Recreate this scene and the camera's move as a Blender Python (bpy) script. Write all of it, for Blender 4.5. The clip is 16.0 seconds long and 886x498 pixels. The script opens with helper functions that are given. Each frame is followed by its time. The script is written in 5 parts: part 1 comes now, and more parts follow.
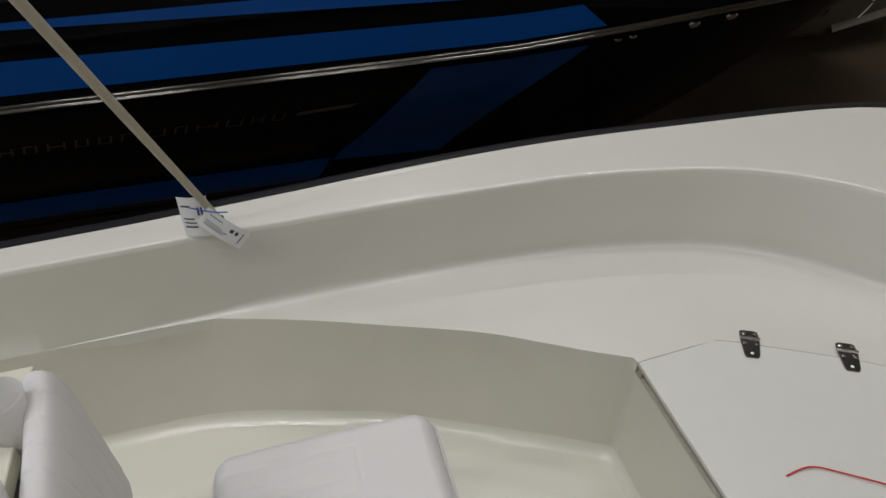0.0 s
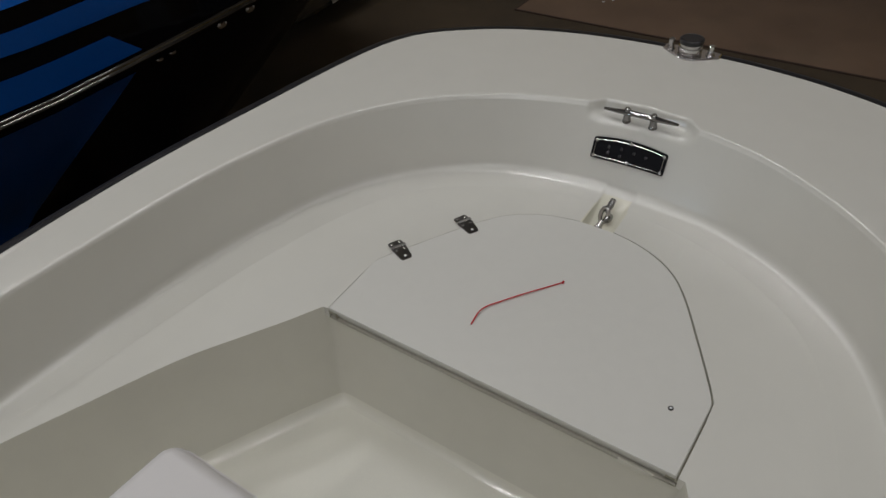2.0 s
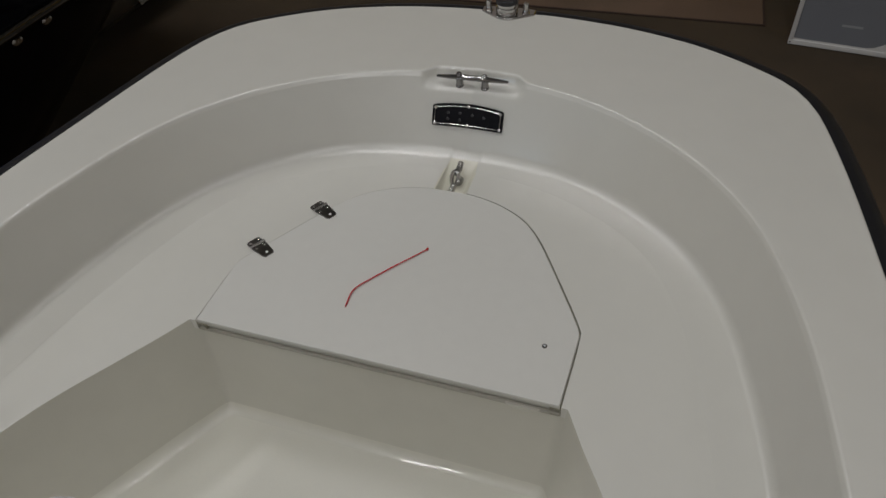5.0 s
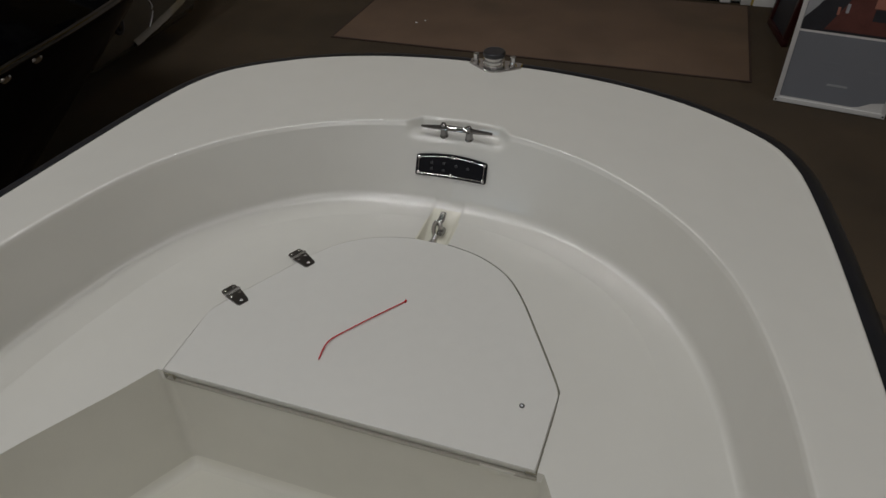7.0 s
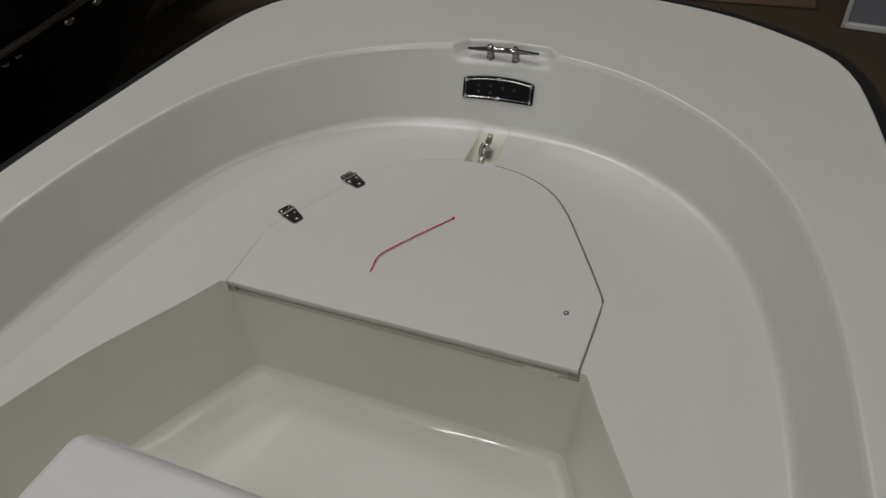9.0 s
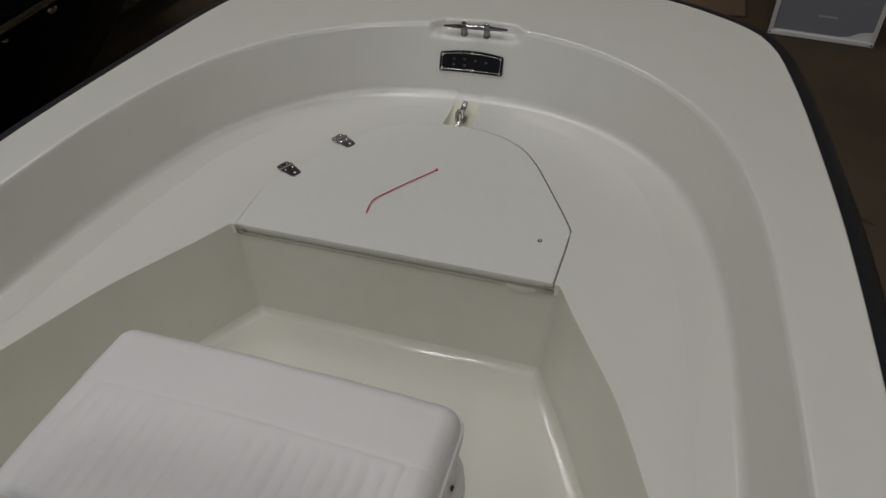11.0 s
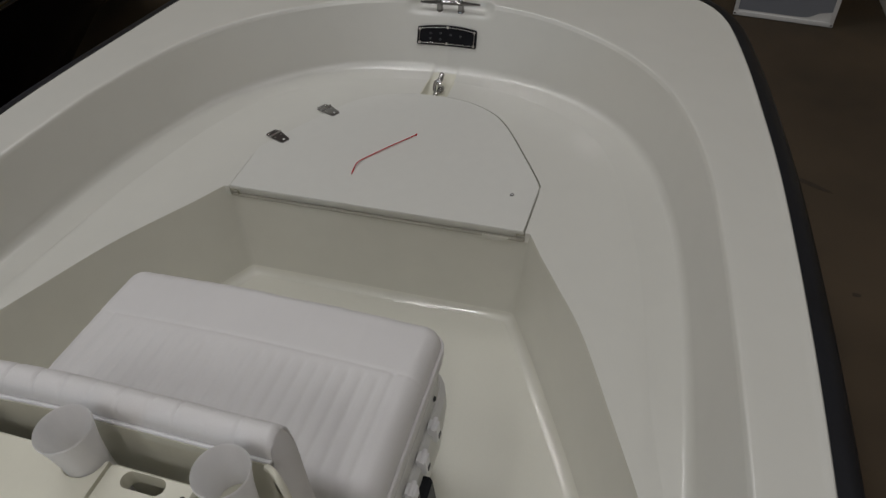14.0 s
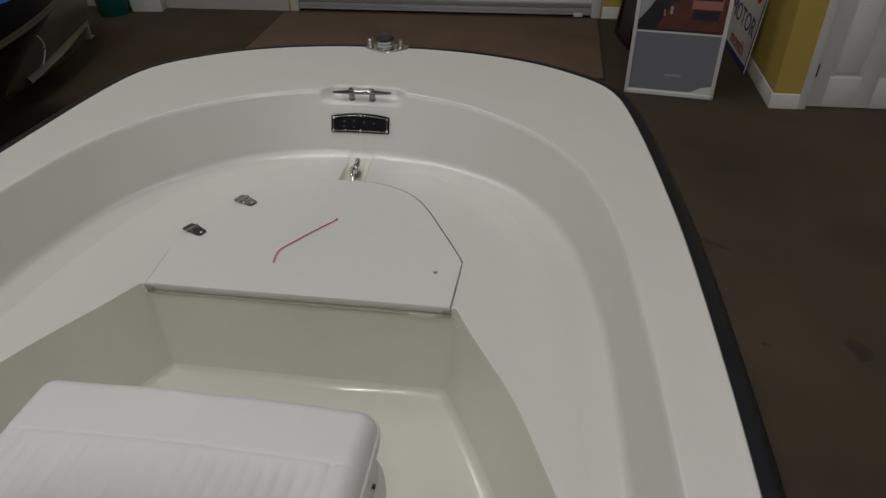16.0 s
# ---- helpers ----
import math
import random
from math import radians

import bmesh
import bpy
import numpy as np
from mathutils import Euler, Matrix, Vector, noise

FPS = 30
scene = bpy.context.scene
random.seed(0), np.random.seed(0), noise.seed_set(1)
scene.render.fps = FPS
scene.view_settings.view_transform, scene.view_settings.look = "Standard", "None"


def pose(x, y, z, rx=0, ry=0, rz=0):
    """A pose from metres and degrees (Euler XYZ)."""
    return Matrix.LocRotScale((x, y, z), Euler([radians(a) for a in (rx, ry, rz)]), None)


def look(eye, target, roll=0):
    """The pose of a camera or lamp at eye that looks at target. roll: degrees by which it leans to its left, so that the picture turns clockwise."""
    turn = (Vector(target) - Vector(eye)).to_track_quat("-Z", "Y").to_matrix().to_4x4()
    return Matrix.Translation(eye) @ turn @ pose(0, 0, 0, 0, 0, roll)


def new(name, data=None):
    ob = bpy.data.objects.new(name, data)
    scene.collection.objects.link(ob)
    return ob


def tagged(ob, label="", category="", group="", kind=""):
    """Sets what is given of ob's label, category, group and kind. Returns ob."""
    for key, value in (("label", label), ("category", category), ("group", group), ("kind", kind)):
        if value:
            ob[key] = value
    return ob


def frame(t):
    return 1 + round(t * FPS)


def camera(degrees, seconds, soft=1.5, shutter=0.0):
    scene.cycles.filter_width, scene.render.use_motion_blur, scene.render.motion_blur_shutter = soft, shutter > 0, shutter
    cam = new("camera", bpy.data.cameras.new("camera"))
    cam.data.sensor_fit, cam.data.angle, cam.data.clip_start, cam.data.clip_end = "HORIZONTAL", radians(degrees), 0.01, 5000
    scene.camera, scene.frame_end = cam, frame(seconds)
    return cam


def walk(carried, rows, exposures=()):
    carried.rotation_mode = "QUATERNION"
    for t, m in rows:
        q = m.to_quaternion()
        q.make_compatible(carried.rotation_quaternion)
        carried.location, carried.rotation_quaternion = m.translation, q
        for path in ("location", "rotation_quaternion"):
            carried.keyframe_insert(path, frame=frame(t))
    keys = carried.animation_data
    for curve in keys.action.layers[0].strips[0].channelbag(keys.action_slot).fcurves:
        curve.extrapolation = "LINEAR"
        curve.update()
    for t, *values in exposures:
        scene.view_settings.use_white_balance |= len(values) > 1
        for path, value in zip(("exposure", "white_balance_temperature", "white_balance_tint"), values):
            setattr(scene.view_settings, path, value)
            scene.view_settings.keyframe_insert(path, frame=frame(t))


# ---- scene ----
cam = camera(66.7, 16.0)
PATH = [
    (0, (0.363, -0.596, 2.178), (-1.113, -0.219, 0.883), -2.1),
    (0.5, (0.374, -0.61, 2.173), (-1.091, -0.237, 0.864), -6.7),
    (1, (0.383, -0.714, 2.171), (-0.936, 0.066, 0.886), -8.3),
    (1.5, (0.438, -0.723, 2.174), (-0.633, 0.364, 0.881), -3.6),
    (2, (0.45, -0.718, 2.183), (-0.439, 0.511, 0.88), -3.7),
    (2.5, (0.466, -0.742, 2.169), (-0.3, 0.542, 0.841), -2.6),
    (3, (0.481, -0.744, 2.175), (-0.201, 0.539, 0.801), -3.0),
    (3.2, (0.482, -0.74, 2.18), (-0.166, 0.547, 0.793), -2.9),
    (5.3, (0.471, -0.727, 2.188), (-0.035, 0.663, 0.843), -4.7),
    (5.5, (0.478, -0.721, 2.199), (-0.012, 0.723, 0.904), -4.6),
    (6, (0.481, -0.716, 2.193), (0.06, 0.811, 0.972), -3.1),
    (6.5, (0.469, -0.709, 2.184), (0.059, 0.79, 0.926), -1.4),
    (7, (0.487, -0.688, 2.181), (-0.04, 0.766, 0.912), -2.1),
    (7.5, (0.517, -0.668, 2.175), (-0.036, 0.76, 0.888), -3.9),
    (8, (0.53, -0.66, 2.17), (-0.035, 0.747, 0.865), -4.7),
    (8.5, (0.531, -0.683, 2.144), (-0.088, 0.644, 0.782), -4.4),
    (8.7, (0.522, -0.71, 2.145), (-0.133, 0.589, 0.773), -6.5),
    (10.8, (0.535, -1.05, 2.157), (0.019, 0.368, 0.844), -3.2),
    (11, (0.535, -1.05, 2.155), (0.021, 0.344, 0.816), -3.4),
    (11.5, (0.538, -1.051, 2.159), (0.032, 0.329, 0.803), -2.8),
    (12, (0.543, -1.054, 2.156), (0.045, 0.324, 0.796), -2.9),
    (12.5, (0.563, -1.069, 2.166), (0.038, 0.288, 0.793), -1.1),
    (13, (0.588, -1.103, 2.149), (-0.09, 0.199, 0.79), -4.0),
    (13.5, (0.595, -1.157, 2.164), (-0.01, 0.175, 0.8), -5.3),
    (14, (0.589, -1.209, 2.181), (0.132, 0.184, 0.821), -3.0),
    (14.5, (0.587, -1.241, 2.194), (0.19, 0.193, 0.857), -2.9),
    (15, (0.594, -1.254, 2.206), (0.349, 0.255, 0.917), -2.0),
    (15.5, (0.589, -1.253, 2.215), (0.463, 0.318, 0.983), -0.7),
    (16, (0.585, -1.222, 2.191), (0.325, 0.368, 1.005), -1.5),
]
walk(cam, [(t, look(eye, target, roll)) for t, eye, target, roll in PATH],
     exposures=[(0.0, 0.40), (0.5, 0.38), (1.0, 0.28), (1.5, 0.12), (2.0, 0.03), (3.0, -0.02), (8.7, -0.04), (10.8, -0.05), (14.5, -0.08), (15.3, -0.02), (16.0, 0.12)])

# ---- light ----
world = bpy.data.worlds.new("world")
scene.world = world
world.use_nodes = True
world.node_tree.nodes["Background"].inputs[0].default_value = (0.70, 0.82, 1.0, 1)
world.node_tree.nodes["Background"].inputs[1].default_value = 0.3


def area(name, m, sx, sy, watts, colour):
    lamp = bpy.data.lights.new(name, "AREA")
    lamp.shape, lamp.size, lamp.size_y, lamp.energy, lamp.color = "RECTANGLE", sx, sy, watts, colour
    ob = new(name, lamp)
    ob.matrix_world = m
    return ob


WARM = (0.975, 0.972, 0.978)
LAMPS = [(-1.2, -2.0, 16), (1.2, -2.0, 16), (-1.2, 0.2, 12), (1.2, 0.2, 12), (-1.5, 1.9, 24), (-1.2, -4.4, 34), (1.2, -4.4, 34), (-3.2, 1.5, 22), (3.6, 0.6, 10), (4.4, 1.4, 12), (-5.4, 0.4, 16)]
for lx, ly, watts in LAMPS:
    area("tube_lamp", pose(lx, ly, 5.90), 0.20, 1.2, watts, WARM)
area("window_daylight", pose(-2.6, -5.98, 1.35, 90, 0, 0), 0.8, 1.9, 45, (0.62, 0.80, 1.0))


# ---- materials ----
def material(name, colour, rough=0.5, metal=0.0, vary=0.08, scale=6.0, fine=120.0, bump=0.05, coat=0.0, spread=0.0, second=None, spec=0.5, coat_rough=0.07):
    """A surface with colour and gloss that vary at two scales, and fine relief. second: the colour of blotches."""
    m = bpy.data.materials.new(name)
    m.use_nodes = True
    t = m.node_tree
    b = t.nodes["Principled BSDF"]
    co = t.nodes.new("ShaderNodeTexCoord")
    n1 = t.nodes.new("ShaderNodeTexNoise")
    n1.inputs["Scale"].default_value = scale
    n1.inputs["Detail"].default_value = 5
    n2 = t.nodes.new("ShaderNodeTexNoise")
    n2.inputs["Scale"].default_value = fine
    n2.inputs["Detail"].default_value = 3
    t.links.new(co.outputs["Object"], n1.inputs["Vector"])
    t.links.new(co.outputs["Object"], n2.inputs["Vector"])
    add = t.nodes.new("ShaderNodeMath")
    add.operation = "ADD"
    t.links.new(n1.outputs["Fac"], add.inputs[0])
    t.links.new(n2.outputs["Fac"], add.inputs[1])
    mr = t.nodes.new("ShaderNodeMapRange")
    mr.inputs[1].default_value, mr.inputs[2].default_value = 0.6, 1.4
    mr.inputs[3].default_value, mr.inputs[4].default_value = 1 - vary, 1 + vary
    t.links.new(add.outputs[0], mr.inputs[0])
    mul = t.nodes.new("ShaderNodeVectorMath")
    mul.operation = "SCALE"
    mul.inputs[0].default_value = colour
    if second:
        blend = t.nodes.new("ShaderNodeMix")
        blend.data_type = "RGBA"
        blend.inputs[6].default_value, blend.inputs[7].default_value = (*colour, 1), (*second, 1)
        n3 = t.nodes.new("ShaderNodeTexNoise")
        n3.inputs["Scale"].default_value, n3.inputs["Detail"].default_value = scale * 0.6, 8
        t.links.new(co.outputs["Object"], n3.inputs["Vector"])
        step = t.nodes.new("ShaderNodeMapRange")
        step.inputs[1].default_value, step.inputs[2].default_value = 0.52, 0.68
        t.links.new(n3.outputs["Fac"], step.inputs[0])
        t.links.new(step.outputs[0], blend.inputs[0])
        t.links.new(blend.outputs[2], mul.inputs[0])
    t.links.new(mr.outputs[0], mul.inputs["Scale"])
    t.links.new(mul.outputs[0], b.inputs["Base Color"])
    rr = t.nodes.new("ShaderNodeMapRange")
    rr.inputs[3].default_value, rr.inputs[4].default_value = max(0.02, rough - spread), min(1, rough + spread)
    t.links.new(n1.outputs["Fac"], rr.inputs[0])
    t.links.new(rr.outputs[0], b.inputs["Roughness"])
    b.inputs["Metallic"].default_value = metal
    b.inputs["Specular IOR Level"].default_value = spec
    b.inputs["Coat Weight"].default_value = coat
    b.inputs["Coat Roughness"].default_value = coat_rough
    if bump:
        bp = t.nodes.new("ShaderNodeBump")
        bp.inputs["Strength"].default_value = bump
        bp.inputs["Distance"].default_value = 0.002
        t.links.new(n2.outputs["Fac"], bp.inputs["Height"])
        t.links.new(bp.outputs["Normal"], b.inputs["Normal"])
    return m


GEL = material("white_gelcoat", (0.688, 0.678, 0.626), 0.36, vary=0.02, scale=1.5, fine=14, bump=0.0, coat=0.8, spread=0.05, coat_rough=0.20)
# same gelcoat as GEL, with warm bounce and shade put into its colour
SHADEGEL = material("shade_tinted_gelcoat", (0.655, 0.640, 0.565), 0.30, vary=0.03, scale=1.5, fine=14, bump=0.0, coat=1.0, spread=0.05, coat_rough=0.07)
LID = material("lid_gelcoat", (0.675, 0.668, 0.628), 0.42, vary=0.02, scale=2, fine=30, bump=0.0, coat=0.2, spread=0.05)
# creamier than GEL to stand in for bounced light in the well
SOLEM = material("nonskid_gelcoat", (0.745, 0.729, 0.645), 0.40, vary=0.03, scale=2, fine=420, bump=0.12, coat=0.3, coat_rough=0.32)
# lighter than the wall: the fillet's bright band is put into this colour
COVE = material("smooth_floor_gelcoat", (0.745, 0.729, 0.645), 0.34, vary=0.03, scale=2, fine=14, bump=0.0, coat=1.0, coat_rough=0.08)
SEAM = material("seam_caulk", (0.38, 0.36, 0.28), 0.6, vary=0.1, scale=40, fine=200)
UNDERLID = material("underlid_shade_grey", (0.45, 0.43, 0.37), 0.6, vary=0.1, scale=40, fine=200)
CREAM = material("cream_satin_gelcoat", (0.70, 0.68, 0.57), 0.42, vary=0.02, scale=3, fine=90, bump=0.02, coat=0.15)
VINYL = material("white_vinyl", (0.71, 0.69, 0.685), 0.48, vary=0.03, scale=7, fine=650, bump=0.15, spread=0.05)
PLASTIC = material("white_plastic", (0.80, 0.79, 0.80), 0.35, vary=0.02, scale=8, fine=200, bump=0.02)
HOLDER = material("translucent_white_plastic", (0.88, 0.87, 0.87), 0.32, vary=0.02, scale=8, fine=200, bump=0.02)
tree = HOLDER.node_tree
glow = tree.nodes.new("ShaderNodeBsdfTranslucent")
glow.inputs["Color"].default_value = (0.92, 0.91, 0.90, 1)
blend = tree.nodes.new("ShaderNodeMixShader")
blend.inputs[0].default_value = 0.48
tree.links.new(tree.nodes["Principled BSDF"].outputs[0], blend.inputs[1])
tree.links.new(glow.outputs[0], blend.inputs[2])
tree.links.new(blend.outputs[0], tree.nodes["Material Output"].inputs["Surface"])
COOLER = material("cooler_plastic", (0.62, 0.61, 0.585), 0.42, vary=0.03, scale=10, fine=500, bump=0.08)
RUBBER = material("black_rubber", (0.0075, 0.008, 0.011), 0.48, vary=0.25, scale=10, fine=260, bump=0.10, spread=0.08, spec=0.28)
STEEL = material("stainless_steel", (0.56, 0.55, 0.535), 0.18, 1.0, vary=0.06, scale=40, fine=400, bump=0.01, spread=0.05)
# polished steel again, darkened to stand in for the dark room it reflects
DIMSTEEL = material("reflection_dark_steel", (0.30, 0.295, 0.29), 0.07, 1.0, vary=0.08, scale=40, fine=400, bump=0.01, spread=0.03)
BLACKP = material("black_plastic", (0.010, 0.010, 0.013), 0.33, vary=0.15, scale=30, fine=300, bump=0.03, coat=0.1)
PLATE = material("satin_black_plate", (0.008, 0.008, 0.010), 0.5, vary=0.15, scale=30, fine=300, bump=0.03, spec=0.1)
RED = material("red_nylon", (0.52, 0.005, 0.009), 0.3, vary=0.06, scale=50, fine=300)
PAPER = material("tag_paper", (0.74, 0.75, 0.77), 0.6, vary=0.03, scale=20, fine=300)
INK = material("tag_ink", (0.05, 0.06, 0.11), 0.6, vary=0.1, scale=60, fine=300)
BLUEINK = material("blue_tie", (0.04, 0.10, 0.40), 0.5, vary=0.1, scale=60, fine=300)
POLE = material("beige_fibreglass", (0.42, 0.385, 0.30), 0.38, vary=0.06, scale=9, fine=200, bump=0.02)
CARPET = material("brown_carpet", (0.075, 0.053, 0.032), 0.95, vary=0.36, scale=1.3, fine=380, bump=0.7, second=(0.052, 0.038, 0.024))
STAIN = material("carpet_stain", (0.043, 0.032, 0.021), 0.95, vary=0.3, scale=12, fine=380, bump=0.7)
MATM = material("tan_mat", (0.182, 0.119, 0.080), 0.92, vary=0.22, scale=1.8, fine=330, bump=0.5, second=(0.147, 0.103, 0.069))
BINDING = material("mat_binding", (0.055, 0.033, 0.024), 0.85, vary=0.15, scale=20, fine=300, bump=0.3)
YELLOW = material("yellow_wall_paint", (0.52, 0.38, 0.085), 0.7, vary=0.05, scale=3, fine=250, bump=0.08)
TRIM = material("white_trim_paint", (0.74, 0.73, 0.71), 0.42, vary=0.03, scale=4, fine=150, bump=0.03)
WALLW = material("white_wall_paint", (0.62, 0.56, 0.52), 0.7, vary=0.04, scale=3, fine=220, bump=0.06)
SHUTTER = material("shutter_steel", (0.42, 0.42, 0.40), 0.42, 0.35, vary=0.1, scale=5, fine=120, bump=0.03, spread=0.08)
CEIL = material("ceiling_tile", (0.60, 0.59, 0.56), 0.9, vary=0.05, scale=6, fine=150, bump=0.3)
BLACKHULL = material("black_gelcoat", (0.002, 0.002, 0.003), 0.06, vary=0.2, scale=3, fine=80, bump=0.0, coat=0.0, spread=0.02, spec=0.10)
LETTER = material("gloss_dark_letter", (0.24, 0.22, 0.23), 0.16, 1.0, vary=0.2, scale=30, fine=200, bump=0.0)
BLUE = material("blue_gelcoat", (0.0006, 0.052, 0.235), 0.14, vary=0.06, scale=3, fine=80, bump=0.0, coat=0.0, spread=0.03, spec=0.25)
ALLOY = material("rail_alloy", (0.115, 0.107, 0.098), 0.14, 1.0, vary=0.06, scale=8, fine=200, bump=0.02)
OLIVE = material("bronze_metal_flake", (0.15, 0.136, 0.115), 0.22, 0.4, vary=0.15, scale=4, fine=900, bump=0.02, coat=0.5)
DARKGLASS = material("tinted_acrylic", (0.05, 0.06, 0.08), 0.08, vary=0.05, scale=5, fine=100, bump=0.0, coat=0.6)
TEAL = material("teal_plastic", (0.005, 0.10, 0.085), 0.45, vary=0.06, scale=6, fine=200)
GREYPRINT = material("grey_print", (0.22, 0.23, 0.255), 0.45, vary=0.03, scale=5, fine=200)
DARKPRINT = material("dark_print", (0.03, 0.03, 0.036), 0.45, vary=0.2, scale=9, fine=200)
REDPRINT = material("red_brown_print", (0.13, 0.045, 0.036), 0.45, vary=0.3, scale=12, fine=200)
PALEPRINT = material("pale_print", (0.40, 0.41, 0.43), 0.45, vary=0.1, scale=9, fine=200)
PINKPRINT = material("salmon_print", (0.42, 0.18, 0.13), 0.45, vary=0.1, scale=9, fine=200)
REDTEXT = material("red_ink", (0.45, 0.03, 0.04), 0.5, vary=0.05, scale=9, fine=200)
NAVY = material("navy_ink", (0.03, 0.05, 0.17), 0.5, vary=0.05, scale=9, fine=200)
MAROON = material("maroon_lacquer", (0.045, 0.008, 0.009), 0.3, vary=0.15, scale=9, fine=200, coat=0.2)
# dark colour for patches that stand in for shade inside openings
RECESSDARK = material("painted_recess_shade", (0.05, 0.048, 0.04), 0.7, vary=0.1, scale=9, fine=200)

# ---- building helpers ----
DECK = 1.10


def mesh_object(name, bm, mat, parent=None, label="", smooth=None):
    me = bpy.data.meshes.new(name)
    bmesh.ops.recalc_face_normals(bm, faces=bm.faces)
    if smooth is not None:
        for f in bm.faces:
            f.smooth = True
        for e in bm.edges:
            if len(e.link_faces) == 2 and e.calc_face_angle(0) > radians(smooth):
                e.smooth = False
    bm.to_mesh(me)
    bm.free()
    for m in mat if isinstance(mat, (list, tuple)) else [mat]:
        me.materials.append(m)
    ob = new(name, me)
    if parent:
        ob.parent = parent
    if label:
        tagged(ob, label)
    return ob


def part(name, bm, mat, parent, label="", smooth=35):
    return mesh_object(name, bm, mat, parent, label, smooth)


def thing(name, place, label, category, group=""):
    """An Empty at the base of a thing, to hold its parts; parts are built round the origin of the world unless moved."""
    ob = new(name)
    ob.location = place
    return tagged(ob, label, category, group)


def box(x0, y0, z0, x1, y1, z1, bevel=0.0, segments=2):
    bm = bmesh.new()
    bmesh.ops.create_cube(bm, size=1, matrix=Matrix.LocRotScale(((x0 + x1) / 2, (y0 + y1) / 2, (z0 + z1) / 2), None, (x1 - x0, y1 - y0, z1 - z0)))
    if bevel:
        bmesh.ops.bevel(bm, geom=bm.edges[:], offset=bevel, segments=segments, affect="EDGES", profile=0.5)
    return bm


def spline(points, n):
    """n points along a smooth curve through the given ones, evenly spaced."""
    p = np.array(points, float)
    q = np.vstack([2 * p[0] - p[1], p, 2 * p[-1] - p[-2]])
    out = []
    for i in range(1, len(q) - 2):
        for s in np.linspace(0, 1, 24, endpoint=False):
            a, b, c, d = q[i - 1:i + 3]
            out.append(0.5 * (2 * b + (c - a) * s + (2 * a - 5 * b + 4 * c - d) * s * s + (3 * b - a - 3 * c + d) * s ** 3))
    out.append(p[-1])
    out = np.array(out)
    length = np.r_[0, np.cumsum(np.linalg.norm(np.diff(out, axis=0), axis=1))]
    want = np.linspace(0, length[-1], n)
    return np.stack([np.interp(want, length, out[:, k]) for k in range(out.shape[1])], 1)


def loft(bm, rings, closed=False):
    """Quads between rows of points."""
    rows = [[bm.verts.new(p) for p in r] for r in rings]
    for a, b in zip(rows, rows[1:]):
        n = len(a)
        for i in range(n if closed else n - 1):
            j = (i + 1) % n
            bm.faces.new((a[i], a[j], b[j], b[i]))
    return rows


def prism(outline, z0, z1, bevel=0.0, m=None):
    """A plate from a flat outline, with its top edge eased by bevel."""
    bm = bmesh.new()
    c = np.mean(outline, axis=0)
    def ring(k, z):
        out = []
        for p in outline:
            d = np.array(p) - c
            r = np.linalg.norm(d) or 1
            out.append((*(c + d * max(0.0, (r - k)) / r), z))
        return out
    rows = loft(bm, [ring(0, z0), ring(0, z1 - bevel), ring(bevel, z1)] if bevel else [ring(0, z0), ring(0, z1)], closed=True)
    bm.faces.new(rows[-1])
    bm.faces.new(rows[0][::-1])
    if m:
        bmesh.ops.transform(bm, matrix=m, verts=bm.verts)
    return bm


def lathe(profile, n=24, m=None, cap=True):
    """A turned shape from (radius, height) pairs."""
    bm = bmesh.new()
    rows = loft(bm, [[(r * math.cos(a), r * math.sin(a), z) for a in np.linspace(0, 2 * math.pi, n, endpoint=False)] for r, z in profile], closed=True)
    if cap:
        bm.faces.new(rows[0][::-1])
        bm.faces.new(rows[-1])
    if m:
        bmesh.ops.transform(bm, matrix=m, verts=bm.verts)
    return bm


def tube(points, radius, n=10, steps=None, flat=1.0):
    """A round bar along a smooth curve; flat squeezes its height; radius may be a list."""
    p = spline(points, steps or 6 * len(points))
    bm = bmesh.new()
    rings = []
    t = np.gradient(p, axis=0)
    t /= np.linalg.norm(t, axis=1)[:, None]
    up = np.array((0, 0, 1.0))
    rad = np.interp(np.linspace(0, 1, len(p)), np.linspace(0, 1, len(radius)), radius) if isinstance(radius, (list, tuple)) else np.full(len(p), radius)
    for q, d, r in zip(p, t, rad):
        side = np.cross(d, up)
        if np.linalg.norm(side) < 1e-3:
            side = np.array((1.0, 0, 0))
        side /= np.linalg.norm(side)
        nor = np.cross(side, d)
        rings.append([tuple(q + r * (math.cos(a) * side + flat * math.sin(a) * nor)) for a in np.linspace(0, 2 * math.pi, n, endpoint=False)])
    rows = loft(bm, rings, closed=True)
    bm.faces.new(rows[0][::-1])
    bm.faces.new(rows[-1])
    return bm


def closed_tube(points, radius, n=8):
    """A round bar along a closed line of points."""
    p = np.array(points, float)
    t = np.roll(p, -1, 0) - np.roll(p, 1, 0)
    t /= np.linalg.norm(t, axis=1)[:, None]
    bm = bmesh.new()
    rings = []
    for q, d in zip(p, t):
        side = np.cross(d, (0, 0, 1.0))
        side /= np.linalg.norm(side)
        rings.append([tuple(q + radius * (math.cos(a) * side + math.sin(a) * np.cross(side, d))) for a in np.linspace(0, 2 * math.pi, n, endpoint=False)])
    rows = [[bm.verts.new(v) for v in r] for r in rings]
    for a, b in zip(rows, rows[1:] + rows[:1]):
        for i in range(n):
            bm.faces.new((a[i], a[(i + 1) % n], b[(i + 1) % n], b[i]))
    return bm


